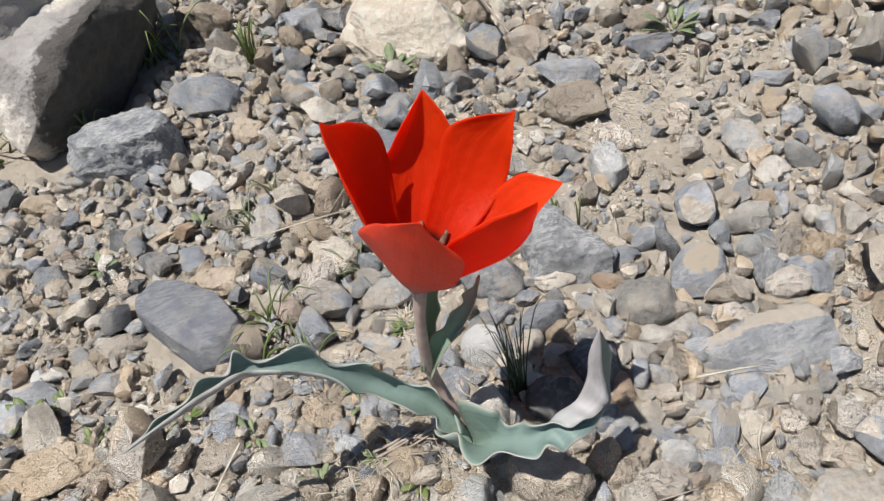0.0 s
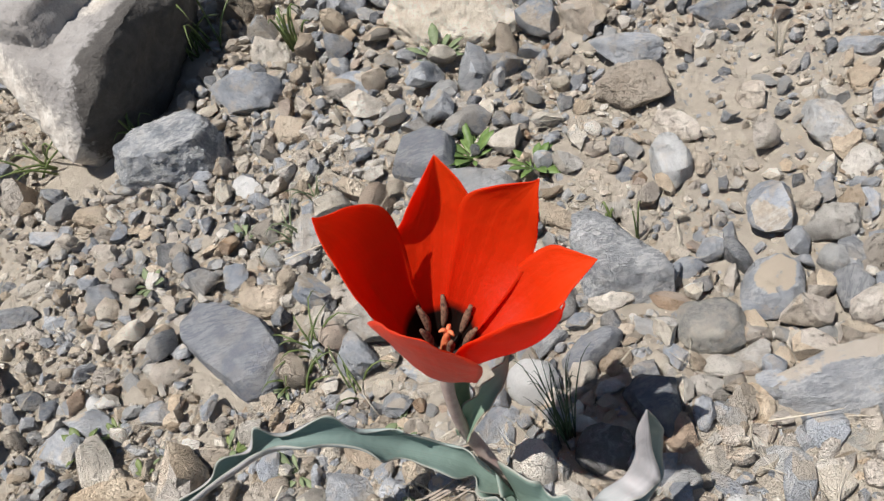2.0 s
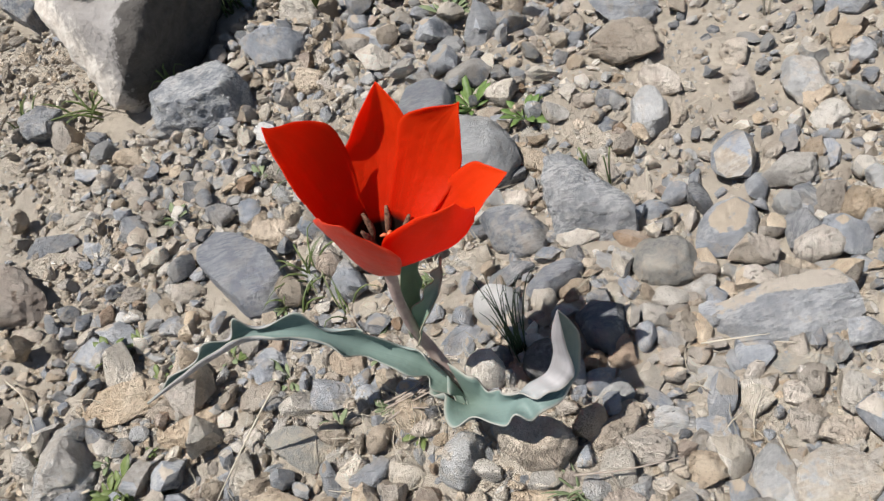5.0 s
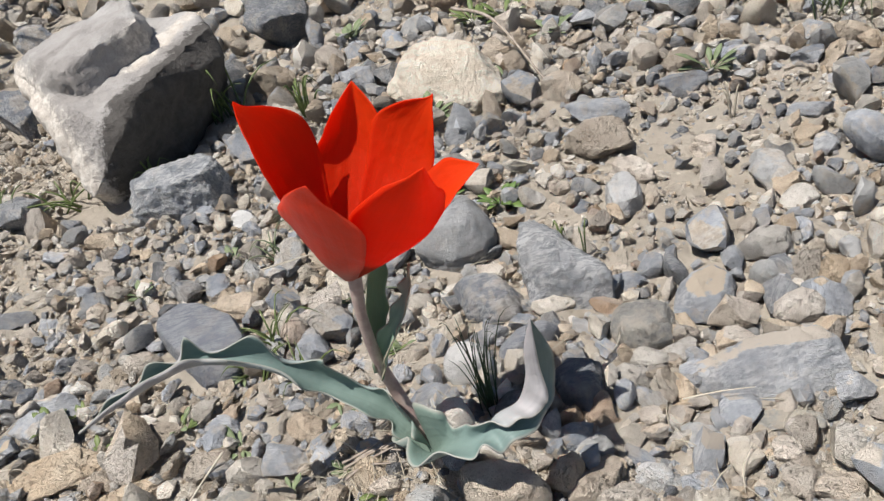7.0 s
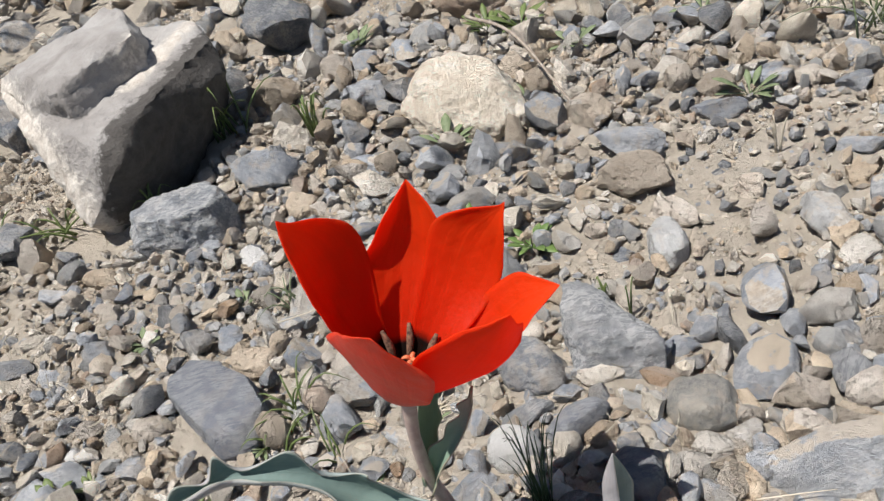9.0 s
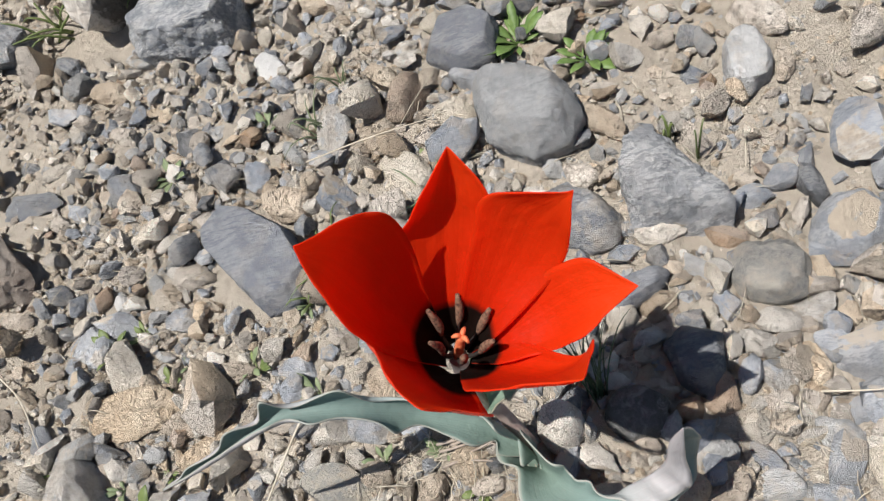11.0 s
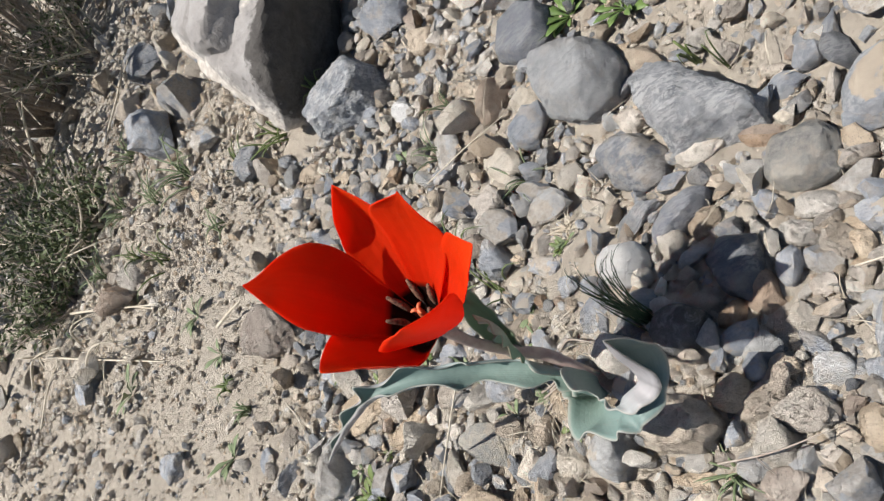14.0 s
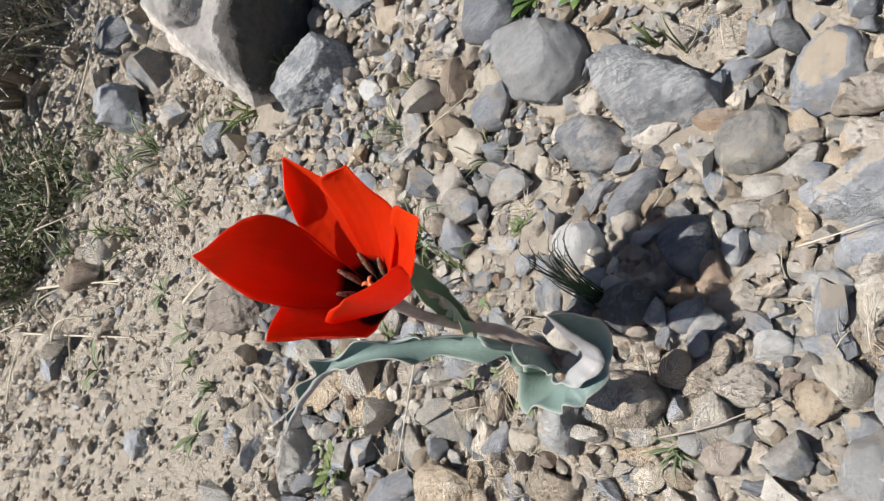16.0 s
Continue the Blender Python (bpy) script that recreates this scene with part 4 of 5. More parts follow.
def petal(rows, label="", wave=0.04, seed=0, flip=False, back=None, wide=1.0):
    """A petal: one margin, its middle and the other margin at each step from base to tip; the back looks out of the flower."""
    n, m = 38, 19
    rows = [r[::-1] if flip else r for r in rows]
    pick = (np.linspace(0, 1, n) ** 1.2 * 400).astype(int)
    left, mid, right = (smooth_path([r[k] for r in rows], 401)[pick][:, None] for k in range(3))
    s = np.linspace(0, 1, n)[:, None, None]
    grow = 1 + (wide - 1) * np.clip(2.6 * (0.9 - s), 0, 1)
    left, right = mid + (left - mid) * grow, mid + (right - mid) * grow
    u = np.linspace(-1, 1, m)[None, :, None]
    grid = left * u * (u - 1) / 2 + mid * (1 - u * u) + right * u * (u + 1) / 2
    nor = np.cross(np.gradient(grid, axis=1), np.gradient(grid, axis=0))
    nor /= np.linalg.norm(nor, axis=2, keepdims=True) + 1e-9
    fade = np.minimum(1, 4 * s) * np.minimum(1, 5 * (1 - s))
    ruffle = np.sin(11 * s + 3 * u + seed) + 0.4 * np.sin(29 * s + 2 * seed + u) + 0.25 * np.sin(61 * s + 5 * seed)
    ribs = 0.004 * np.sin(15 * u + seed) + 0.003 * np.sin(37 * u + 6 * s)
    crease = 0.02 * np.exp(-(u / 0.09) ** 2) + 0.008 * np.exp(-((np.abs(u) - 0.35) / 0.12) ** 2)
    grid = grid + nor * (wave * ruffle * u * u * fade + (crease + ribs) * np.sin(math.pi * s))
    bm = bmesh.new()
    blade_sheet(bm, grid, 0.03)
    return part("petal", bm, [back or M_PETAL_OUT, M_PETAL_IN], tulip, label)


petal([((0.1, -0.25, 10.3), (0.12, 0.05, 10.2), (0.3, 0.25, 10.3)), ((-0.2, -0.5, 11.8), (-0.25, 0.4, 11.65), (0.4, 0.9, 11.9)), ((-0.5, -0.6, 13.2), (-0.5, 0.75, 13.0), (0.6, 1.5, 13.4)),
       ((-0.72, -0.5, 14.3), (-0.62, 0.85, 14.2), (0.5, 1.65, 14.6)), ((-0.87, -0.05, 15.1), (-0.72, 0.78, 15.1), (-0.1, 1.35, 15.3)), ((-0.92, 0.42, 15.72), (-0.88, 0.62, 15.68), (-0.68, 0.84, 15.75)), ((-0.9, 0.6, 16.08),) * 3], "broad red petal with a pointed tip", seed=1, wave=0.025, flip=True)
petal([((0.25, 0.25, 10.3), (0.42, 0.35, 10.2), (0.6, 0.25, 10.3)), ((0.0, 1.05, 11.6), (0.7, 1.15, 11.4), (1.35, 0.97, 11.45)), ((0.28, 1.78, 13.0), (1.25, 1.9, 12.7), (2.25, 1.65, 12.8)),
       ((0.85, 1.9, 13.8), (1.65, 2.25, 13.6), (2.5, 1.75, 13.8)), ((1.4, 2.05, 14.4), (1.92, 2.38, 14.3), (2.37, 2.05, 14.4)), ((2.1, 2.5, 14.88),) * 3], "upright red petal with a pointed tip", seed=2, wave=0.015, flip=True, wide=1.08)
petal([((0.55, 0.25, 10.3), (0.65, 0.1, 10.2), (0.7, -0.1, 10.3)), ((1.1, 0.8, 11.5), (1.55, 0.5, 11.2), (1.6, -0.1, 11.1)), ((1.9, 1.4, 12.8), (2.55, 0.95, 12.3), (2.9, 0.3, 11.9)),
       ((2.5, 1.6, 13.9), (3.25, 1.1, 13.35), (3.6, 0.55, 12.6)), ((3.3, 1.15, 14.36), (3.75, 0.95, 13.98), (3.87, 0.55, 13.5)), ((4.0, 0.88, 14.4), (4.06, 0.84, 14.3), (4.08, 0.72, 14.15)), ((4.2, 0.8, 14.5),) * 3], "broad red petal with a blemished tip", seed=3, wave=0.015, flip=True, wide=1.12)
petal([((0.65, 0.0, 10.25), (0.75, -0.15, 10.15), (0.7, -0.3, 10.2)), ((1.7, 0.3, 11.2), (1.85, -0.3, 10.9), (1.6, -0.8, 10.9)), ((2.9, 0.5, 12.0), (2.95, -0.3, 11.45), (2.7, -1.0, 11.4)),
       ((3.9, 0.25, 12.75), (3.75, -0.4, 12.15), (3.5, -1.1, 12.0)), ((4.4, -0.25, 12.85), (4.32, -0.55, 12.55), (4.2, -0.9, 12.4)), ((4.83, -0.76, 12.85),) * 3], "red petal spread sideways", seed=4, wave=0.03, flip=True)
petal([((0.4, -0.4, 10.2), (0.55, -0.35, 10.1), (0.7, -0.2, 10.2)), ((0.75, -1.2, 11.5), (1.55, -0.95, 10.8), (1.9, -0.45, 10.9)), ((1.25, -1.9, 13.0), (2.4, -1.6, 11.7), (3.12, -1.5, 11.95)),
       ((2.1, -2.35, 13.85), (2.95, -2.15, 12.9), (3.62, -1.55, 12.75)), ((2.8, -2.6, 14.15), (3.12, -2.5, 13.7), (3.5, -2.2, 13.5)), ((3.35, -2.75, 14.4),) * 3], "broad red petal cupped forward", seed=5, wave=0.03, wide=1.12)
petal([((0.05, -0.3, 10.25), (0.2, -0.42, 10.15), (0.45, -0.42, 10.15)), ((-0.4, -0.2, 11.7), (0.0, -1.1, 11.3), (0.85, -1.65, 11.35)), ((-0.72, -0.3, 12.8), (0.1, -1.55, 12.5), (1.05, -2.05, 12.0)),
       ((-0.5, -0.85, 13.6), (0.15, -1.9, 13.5), (1.3, -2.45, 13.0)), ((-0.05, -1.8, 14.3), (0.3, -2.2, 14.3), (0.85, -2.5, 13.9)), ((0.55, -2.6, 14.8),) * 3], "red petal flared outward with pinkish sheen", seed=6, back=M_PETAL_SHEEN, wide=1.12)

for k in range(6):
    q = 2 * math.pi * k / 6 + 0.4
    e1 = np.cross(AXIS, (0, 1, 0)); e1 /= np.linalg.norm(e1)
    e2 = np.cross(AXIS, e1)
    d = e1 * math.cos(q) + e2 * math.sin(q)
    st = FLOWER + AXIS * 0.2 + d * 0.2
    en = FLOWER + AXIS * 0.75 + d * 0.5
    bm = bmesh.new()
    tube(bm, [st, (st + en) / 2 + d * 0.06, en], [0.07, 0.06, 0.03], 6, 6)
    filament = part("stamen", bm, M_FILAMENT, tulip, "black stamen filament")
    bm = bmesh.new()
    tube(bm, [en - AXIS * 0.1, en + AXIS * 0.35 + d * 0.1, en + AXIS * 0.82 + d * 0.32 + e1 * 0.08], [0.05, 0.105, 0.11, 0.05], 7, 9)
    part("anther", bm, M_ANTHER, filament, "brown anther dusted with pollen")
bm = bmesh.new()
tube(bm, [FLOWER, FLOWER + AXIS * 0.5, FLOWER + AXIS * 1.05], [0.12, 0.13, 0.09], 9, 8)
pistil = part("pistil", bm, M_STIGMA, tulip, "pale orange pistil")
for k in range(3):
    q = 2 * math.pi * k / 3
    d = e1 * math.cos(q) + e2 * math.sin(q)
    t0 = FLOWER + AXIS * 1.0
    bm = bmesh.new()
    tube(bm, [t0, t0 + d * 0.12 + AXIS * 0.1, t0 + d * 0.24 + AXIS * 0.05], [0.06, 0.07, 0.03], 6, 6)
    part("stigma_lobe", bm, M_STIGMA, pistil)


def leaf(points, faces, widths, fold, wave, waves, mats, label, seed=0.0, steps=80, sides=(1.0, 1.0), halves=((1.0, 1.0), (1.0, 1.0)), calm=0.12):
    """A channelled leaf with crisped margins along a curve; faces: where its upper side looks at each point."""
    p = smooth_path(points, steps)
    s = np.linspace(0, 1, steps)
    look_to = smooth_path(faces, steps)
    tan = np.gradient(p, axis=0)
    tan /= np.linalg.norm(tan, axis=1, keepdims=True)
    up = look_to - tan * (look_to * tan).sum(1, keepdims=True)
    up /= np.linalg.norm(up, axis=1, keepdims=True)
    side = np.cross(tan, up)
    w = np.interp(s, np.linspace(0, 1, len(widths)), widths)
    fo = np.interp(s, np.linspace(0, 1, len(fold)), fold)
    m = 13
    u = np.linspace(-1, 1, m)
    grid = np.zeros((steps, m, 3))
    for j, a in enumerate(u):
        wide = w * np.interp(s, np.linspace(0, 1, len(halves[0])), halves[int(a > 0)])
        ang = fo * abs(a) ** 0.8
        rip = np.sin(2 * math.pi * waves * (s + 0.02 * np.sin(9 * s)) + (1.9 if a > 0 else 0.0) + seed) + 0.25 * np.sin(2 * math.pi * waves * 1.63 * s + 2 * seed)
        env = np.minimum(1, np.minimum(s / 0.1, (1 - s) / calm))
        lift = wave * sides[int(a > 0)] * rip * env * abs(a) ** 2.2
        run = wave * 0.5 * sides[int(a > 0)] * np.cos(2 * math.pi * waves * s + seed + a) * env * abs(a) ** 2.2
        grid[:, j] = p + side * (wide * a * np.cos(ang * 0.75) + (lift * 0.5 * np.sign(a)))[:, None] + up * (wide * abs(a) * np.sin(ang * 0.75) + lift)[:, None] + tan * run[:, None]
    bm = bmesh.new()
    blade_sheet(bm, grid, 0.045)
    return part("leaf", bm, mats, tulip, label)


# Long leaf that arches out over the gravel, its tip withered.
leaf([(0.72, -1.35, 2.5), (0.32, -0.68, 3.5), (-0.5, -0.02, 4.5), (-2.2, 0.55, 5.75), (-3.7, 0.65, 7.15), (-5.4, 0.7, 7.95), (-6.6, 0.3, 8.15), (-8.0, -0.1, 8.0), (-9.75, -0.3, 7.45)],
     [(-0.6, -0.5, 0.6)] * 2 + [(-0.45, -0.35, 0.85)] * 2 + [(-0.1, -0.3, 0.95)] * 2 + [(-0.3, -0.35, 0.9)] * 3,
     [0.26, 0.5, 0.68, 0.74, 0.74, 0.70, 0.62, 0.48, 0.3, 0.04], [1.4, 1.3, 1.2, 1.4, 1.6, 1.8, 1.9], 0.22, 7.5, [M_LEAF_IN, M_LEAF_OUT], "long arching blue-green leaf with crisped margin", 0.6, 100, (0.8, 1.9), calm=0.5)
# Broad leaf that curls round in front, turns over and stands up folded at its tip.
def lofted_leaf(rows, wave, waves, mats, label, n=110, m=15):
    """A leaf given by its outer margin, midrib and inner margin at each step from foot to tip, the margins crisped."""
    outer, mid, inner = (smooth_path([r[k] for r in rows], n)[:, None] for k in range(3))
    u = np.linspace(-1, 1, m)[None, :, None]
    grid = outer * u * (u - 1) / 2 + mid * (1 - u * u) + inner * u * (u + 1) / 2
    nor = np.cross(np.gradient(grid, axis=1), np.gradient(grid, axis=0))
    nor /= np.linalg.norm(nor, axis=2, keepdims=True) + 1e-9
    s = np.linspace(0, 1, n)[:, None, None]
    rip = np.sin(2 * math.pi * waves * (s + 0.015 * np.sin(11 * s)) + np.where(u > 0, 1.9, 0.0)) + 0.3 * np.sin(2 * math.pi * waves * 1.7 * s + 1)
    env = np.minimum(1, np.minimum(s / 0.08, (1 - s) / 0.2)) * np.abs(u) ** 2.4 * np.where(u > 0, 0.45, 1.0)
    bm = bmesh.new()
    blade_sheet(bm, grid + nor * wave * rip * env, 0.045)
    return part("leaf", bm, mats, tulip, label)


lofted_leaf([((0.35, -0.95, 1.6), (0.8, -1.1, 1.3), (1.2, -0.8, 1.6)), ((-0.5, -0.4, 3.0), (0.6, -1.3, 2.2), (0.5, -0.6, 4.35)), ((0.0, -1.6, 4.0), (1.0, -1.9, 3.3), (1.42, -2.0, 5.5)),
             ((0.25, -2.95, 4.65), (1.25, -2.55, 4.0), (1.75, -2.3, 4.8)), ((1.55, -3.7, 5.1), (1.85, -3.0, 4.6), (2.15, -2.75, 5.2)), ((2.5, -4.1, 5.4), (2.6, -3.3, 5.1), (2.7, -3.35, 5.75)), ((3.4, -4.15, 5.4), (3.2, -3.2, 5.7), (3.5, -3.85, 5.95)),
             ((4.3, -3.85, 5.5), (3.95, -3.05, 5.85), (4.3, -3.75, 5.9)), ((5.2, -3.0, 6.0), (4.4, -2.95, 6.7), (4.83, -3.5, 6.15)), ((5.35, -2.6, 7.1), (4.6, -2.75, 7.7), (4.85, -3.1, 7.1)), ((4.95, -2.72, 8.66),) * 3],
            0.18, 7.5, [M_LEAF_OUT, M_LEAF_IN], "broad wavy blue-green leaf curled upward at the tip")
# Two narrow leaves on the upper stem.
leaf([(-0.12, 0.1, 5.9), (0.15, 0.5, 7.2), (0.7, 0.85, 8.8), (1.5, 0.95, 10.6)], [(0.5, -0.6, 0.3)] * 4, [0.3, 0.48, 0.5, 0.4, 0.05], [0.9, 0.6, 0.5], 0.05, 4, [M_LEAF_GREEN, M_LEAF_IN], "upright narrow green stem leaf")
leaf([(-0.05, -0.05, 5.7), (0.5, -0.1, 6.9), (1.2, -0.3, 8.0), (1.75, -0.5, 9.1), (2.1, -0.7, 10.3)], [(-0.6, -0.5, 0.6)] * 5, [0.3, 0.4, 0.42, 0.34, 0.24, 0.03], [1.0, 1.0, 0.8], 0.09, 4, [M_LEAF_DRY, M_LEAF_DRY], "narrow stem leaf withering at its ragged tip")


# ---- grass, herbs and twigs ----
def tuft(x, y, blades, height, reach, mat, label, name="grass_tuft", seed=0, thick=0.05, bend=0.5, category="grass", lean=(0, 0)):
    """A tuft of thin blades that spring from one spot."""
    q = np.random.default_rng(900 + seed)
    z = float(ground_z(x, y))
    ob = thing(name, x, y, z, label, category)
    for _ in range(blades):
        a, h = q.uniform(0, 6.3), height * q.uniform(0.5, 1.0)
        d = np.array((math.cos(a), math.sin(a), 0)) * reach * q.uniform(0.3, 1.0) + (*lean, 0)
        root = np.array((x, y, z - 0.1)) + np.array((q.normal(), q.normal(), 0)) * 0.12 * reach
        bm = bmesh.new()
        tube(bm, [root, root + d * 0.3 + (0, 0, h * 0.55), root + d * 0.75 + (0, 0, h * (1.0 - 0.3 * bend)), root + d * 1.15 + (0, 0, h * (1.0 - bend * q.uniform(0.1, 1)))], [thick, thick * 0.9, thick * 0.6, 0.008], 4, 7)
        part("blade", bm, mat, ob)
    return ob


def herb(x, y, size, leaves, mat, label, seed=0, buds=0):
    """A small rosette herb with oval leaflets on short stalks."""
    q = np.random.default_rng(500 + seed)
    z = float(ground_z(x, y))
    ob = thing("herb", x, y, z, label, "herb")
    for n in range(leaves):
        a, l = q.uniform(0, 6.3), size * q.uniform(0.5, 1.0)
        d = np.array((math.cos(a), math.sin(a), 0))
        root = np.array((x, y, z + 0.05))
        rise = q.uniform(0.15, 0.8)
        end = root + d * l + (0, 0, l * rise)
        side = np.array((-d[1], d[0], 0.0))
        wid = l * q.uniform(0.1, 0.19)
        s = np.linspace(0, 1, 7)
        mid = root + np.outer(s, end - root) + np.outer(s * (1 - s), (0, 0, l * 0.35))
        w = wid * np.array([0.12, 0.15, 0.3, 0.8, 1.0, 0.7, 0.08])
        grid = np.stack([mid - side * w[:, None] + np.array((0, 0, 0.2)) * w[:, None], mid, mid + side * w[:, None] + np.array((0, 0, 0.2)) * w[:, None]], 1)
        bm = bmesh.new()
        blade_sheet(bm, grid, 0.025)
        part("leaflet", bm, [mat, mat], ob)
    for n in range(buds):
        bm = bmesh.new()
        c = np.array((x, y, z + size * 0.6)) + q.normal(size=3) * size * 0.15
        tube(bm, [c - (0, 0, 0.4), c, c + (0, 0, 0.12)], [0.02, 0.085, 0.03], 6, 5)
        part("bud", bm, M_YELLOW, ob, "small yellow bud")
    return ob


def twig(points, radius, mat=None, name="dead_twig", label="thin bleached dead twig lying on gravel", lift=0.5, forks=0, seed=0):
    q = np.random.default_rng(300 + seed)
    pts = [np.array((p[0], p[1], (float(ground_z(p[0], p[1])) + (p[2] if len(p) > 2 else lift)))) for p in points]
    ob = thing(name, pts[0][0], pts[0][1], pts[0][2], label, "twig")
    bm = bmesh.new()
    tube(bm, pts, [radius, radius * 0.8, radius * 0.4], 6, 16)
    part("stalk", bm, mat or M_STRAW, ob)
    path = smooth_path(pts, 12)
    for _ in range(forks):
        c = path[q.integers(3, 10)]
        d = (pts[-1] - pts[0]) * q.uniform(0.15, 0.35) + q.normal(size=3) * np.linalg.norm(pts[-1] - pts[0]) * 0.14
        bm = bmesh.new()
        tube(bm, [c, c + d * 0.5 + (0, 0, 0.1), c + d], [radius * 0.5, radius * 0.4, radius * 0.2], 5, 6)
        part("side_shoot", bm, mat or M_STRAW, ob)
    return ob


tuft(3.1, 0.35, 24, 3.9, 1.25, M_GRASS, "dark green needle grass growing between stones", seed=1, thick=0.032, bend=0.25, lean=(0.2, 1.1))
tuft(-6.1, 9.3, 12, 3.0, 2.6, M_FRESH, "thin green grass beside a flat slate stone", seed=2, thick=0.06)
tuft(-6.9, 8.0, 6, 1.6, 2.2, M_FRESH, "short green grass blades under a slate stone", seed=3, thick=0.07)
tuft(-4.6, 6.9, 6, 2.4, 2.0, M_FRESH, "thin bright green grass blades in gravel", seed=4)
tuft(-3.9, 35.4, 10, 4.5, 2.0, M_FRESH, "bright green grass tuft behind a pale stone", seed=5, thick=0.12)
tuft(-10.5, 39.5, 12, 6.5, 4.5, M_FRESH, "green grass beside the boulder", seed=6, thick=0.1)
tuft(-15.2, 30.8, 5, 5.0, 2.4, M_FRESH, "green grass blades against the dark boulder face", seed=7, thick=0.09)
tuft(-22.5, 32.5, 10, 3.0, 4.0, M_FRESH, "green grass under the boulder's pale flank", seed=8, thick=0.09)
tuft(8.7, 10.0, 3, 3.2, 0.8, M_FRESH, "single green grass blades in sandy soil", seed=9, thick=0.09)
tuft(9.5, 9.0, 2, 3.0, 0.8, M_FRESH, "single green grass blades in sandy soil", seed=10, thick=0.05)
tuft(20.9, 17.0, 3, 4.0, 0.8, M_STRAW, "dry straw stalks in sandy soil", "dry_grass", seed=11, thick=0.07)
tuft(-38.7, 41.4, 16, 4.0, 6.0, M_HERB, "grey-green grass on bare sandy soil", seed=12, thick=0.1)
tuft(-32.0, 30.0, 8, 2.0, 3.6, M_HERB, "small grey-green grass on bare soil", seed=13, thick=0.08)
tuft(-28.0, 34.0, 8, 2.5, 3.0, M_FRESH, "fresh green grass on sandy soil", seed=14, thick=0.08)
tuft(-1.5, 11.5, 8, 2.0, 2.4, M_HERB, "grey-green thin grass among stones", seed=15)
tuft(-6.0, 17.0, 7, 2.4, 2.0, M_HERB, "grey-green thin grass among stones", seed=16)
tuft(3.6, -5.4, 16, 0.9, 1.2, M_HERB, "grey-green thin herb blades among stones", seed=17, thick=0.06)
tuft(0.1, 7.5, 46, 0.55, 1.1, M_STRAW, "matted dry straw fibres on sandy soil", "dry_grass", seed=19, thick=0.03)
tuft(-4.6, 19.6, 6, 2.6, 1.4, M_HERB, "thin grey-green stalks among gravel", seed=18)
for n, (x, y, s, k) in enumerate(((4.3, 18.3, 2.1, 24), (6.9, 15.9, 1.6, 18), (-15.8, 0.9, 1.6, 12), (-17.6, 9.1, 1.3, 10), (-14.3, 17.7, 1.4, 9), (-2.7, 0.4, 0.9, 7), (-5.2, 0.6, 1.0, 7), (-16.3, 6.3, 1.0, 6),
                                  (-8.8, 18.7, 1.2, 8), (11.3, 43.7, 2.4, 14), (13.6, 42.0, 2.6, 16), (4.7, 27.5, 2.2, 12), (22.5, 22.9, 2.2, 10), (10.8, 30.1, 1.4, 8), (-30.8, 8.7, 1.8, 14), (-36.9, 23.7, 2.0, 12),
                                  (-51.8, 23.4, 3.2, 10), (-20.5, 4.2, 1.4, 10), (-16.4, 0.7, 1.2, 10), (-16.0, 9.3, 1.0, 8), (-2.8, 4.3, 0.9, 8), (-7.6, 4.0, 1.4, 7), (0.5, 47, 2.5, 12), (25.6, 35.3, 3, 14), (16, 36, 2.5, 12), (-33, 18, 1.8, 10))):
    herb(x, y, s, k, M_LUSH if n in (0, 1) else M_FRESH if n in (2, 3, 9, 10, 17, 18, 19) else M_HERB, "small green rosette herb growing between stones" if y > -1 and x > -22 else "small green herb on bare sandy soil", n)
for n, (x, y, k, m) in enumerate(((-56, 49, 14, M_HERB), (-50, 38, 12, M_FRESH), (-61, 43, 16, M_HERB), (-47, 44, 10, M_HERB), (-44, 34, 8, M_FRESH), (-55, 57, 12, M_HERB), (-67, 58, 14, M_FRESH), (-31.5, 14.5, 8, M_FRESH), (-29, 11.5, 8, M_HERB))):
    tuft(x, y, k + (6 if x > -40 else 0), 3.2 if x < -40 else 1.3, 3.6 if x < -40 else 1.5, m, "low green grass on bare sandy soil", seed=60 + n, thick=0.09)
herb(-1.5, -1.4, 0.9, 7, M_FRESH, "tiny green herb with yellow buds", 40, 4)
for n, (x, y) in enumerate(((31, 31), (33, 26), (29, 38), (36, 40), (25, 46), (40, 33), (33, 50), (37, 27), (35, 34), (27, 42), (43, 44), (39, 54), (22, 52), (48, 36), (52, 42), (46, 50), (56, 52), (44, 58), (60, 44), (52, 60), (36, 60), (62, 56), (41, 38), (49, 31))):
    tuft(x, y, 24, 6.0, 7.0, M_HERB if n % 2 else M_STRAW, "clump of dry and green slope grass", "dry_grass", seed=30 + n, thick=0.06)

twig([(-8.0, 3.2, 1.0), (-8.8, 2.2, 1.0), (-10.2, 0.0, 1.1), (-10.9, -1.1, 0.9)], 0.05, M_STRAW, label="thin straw-coloured dead stalk across gravel", seed=1)
twig([(-6.5, 14.7, 1.2), (-3.4, 14.9, 1.5), (-0.2, 14.8, 1.6)], 0.04, M_STRAW, label="bleached straw stalk leaning over stones", forks=2, seed=2)
twig([(3.7, -5.2, 1.2), (5.4, -5.5, 1.4), (7.3, -5.5, 1.3)], 0.04, M_TWIG, label="thin grey dead twig lying on gravel", forks=2, seed=3)
twig([(9.8, -1.1, 1.1), (11.0, -1.5, 1.3), (12.2, -1.7, 1.2)], 0.035, M_STRAW, seed=4)
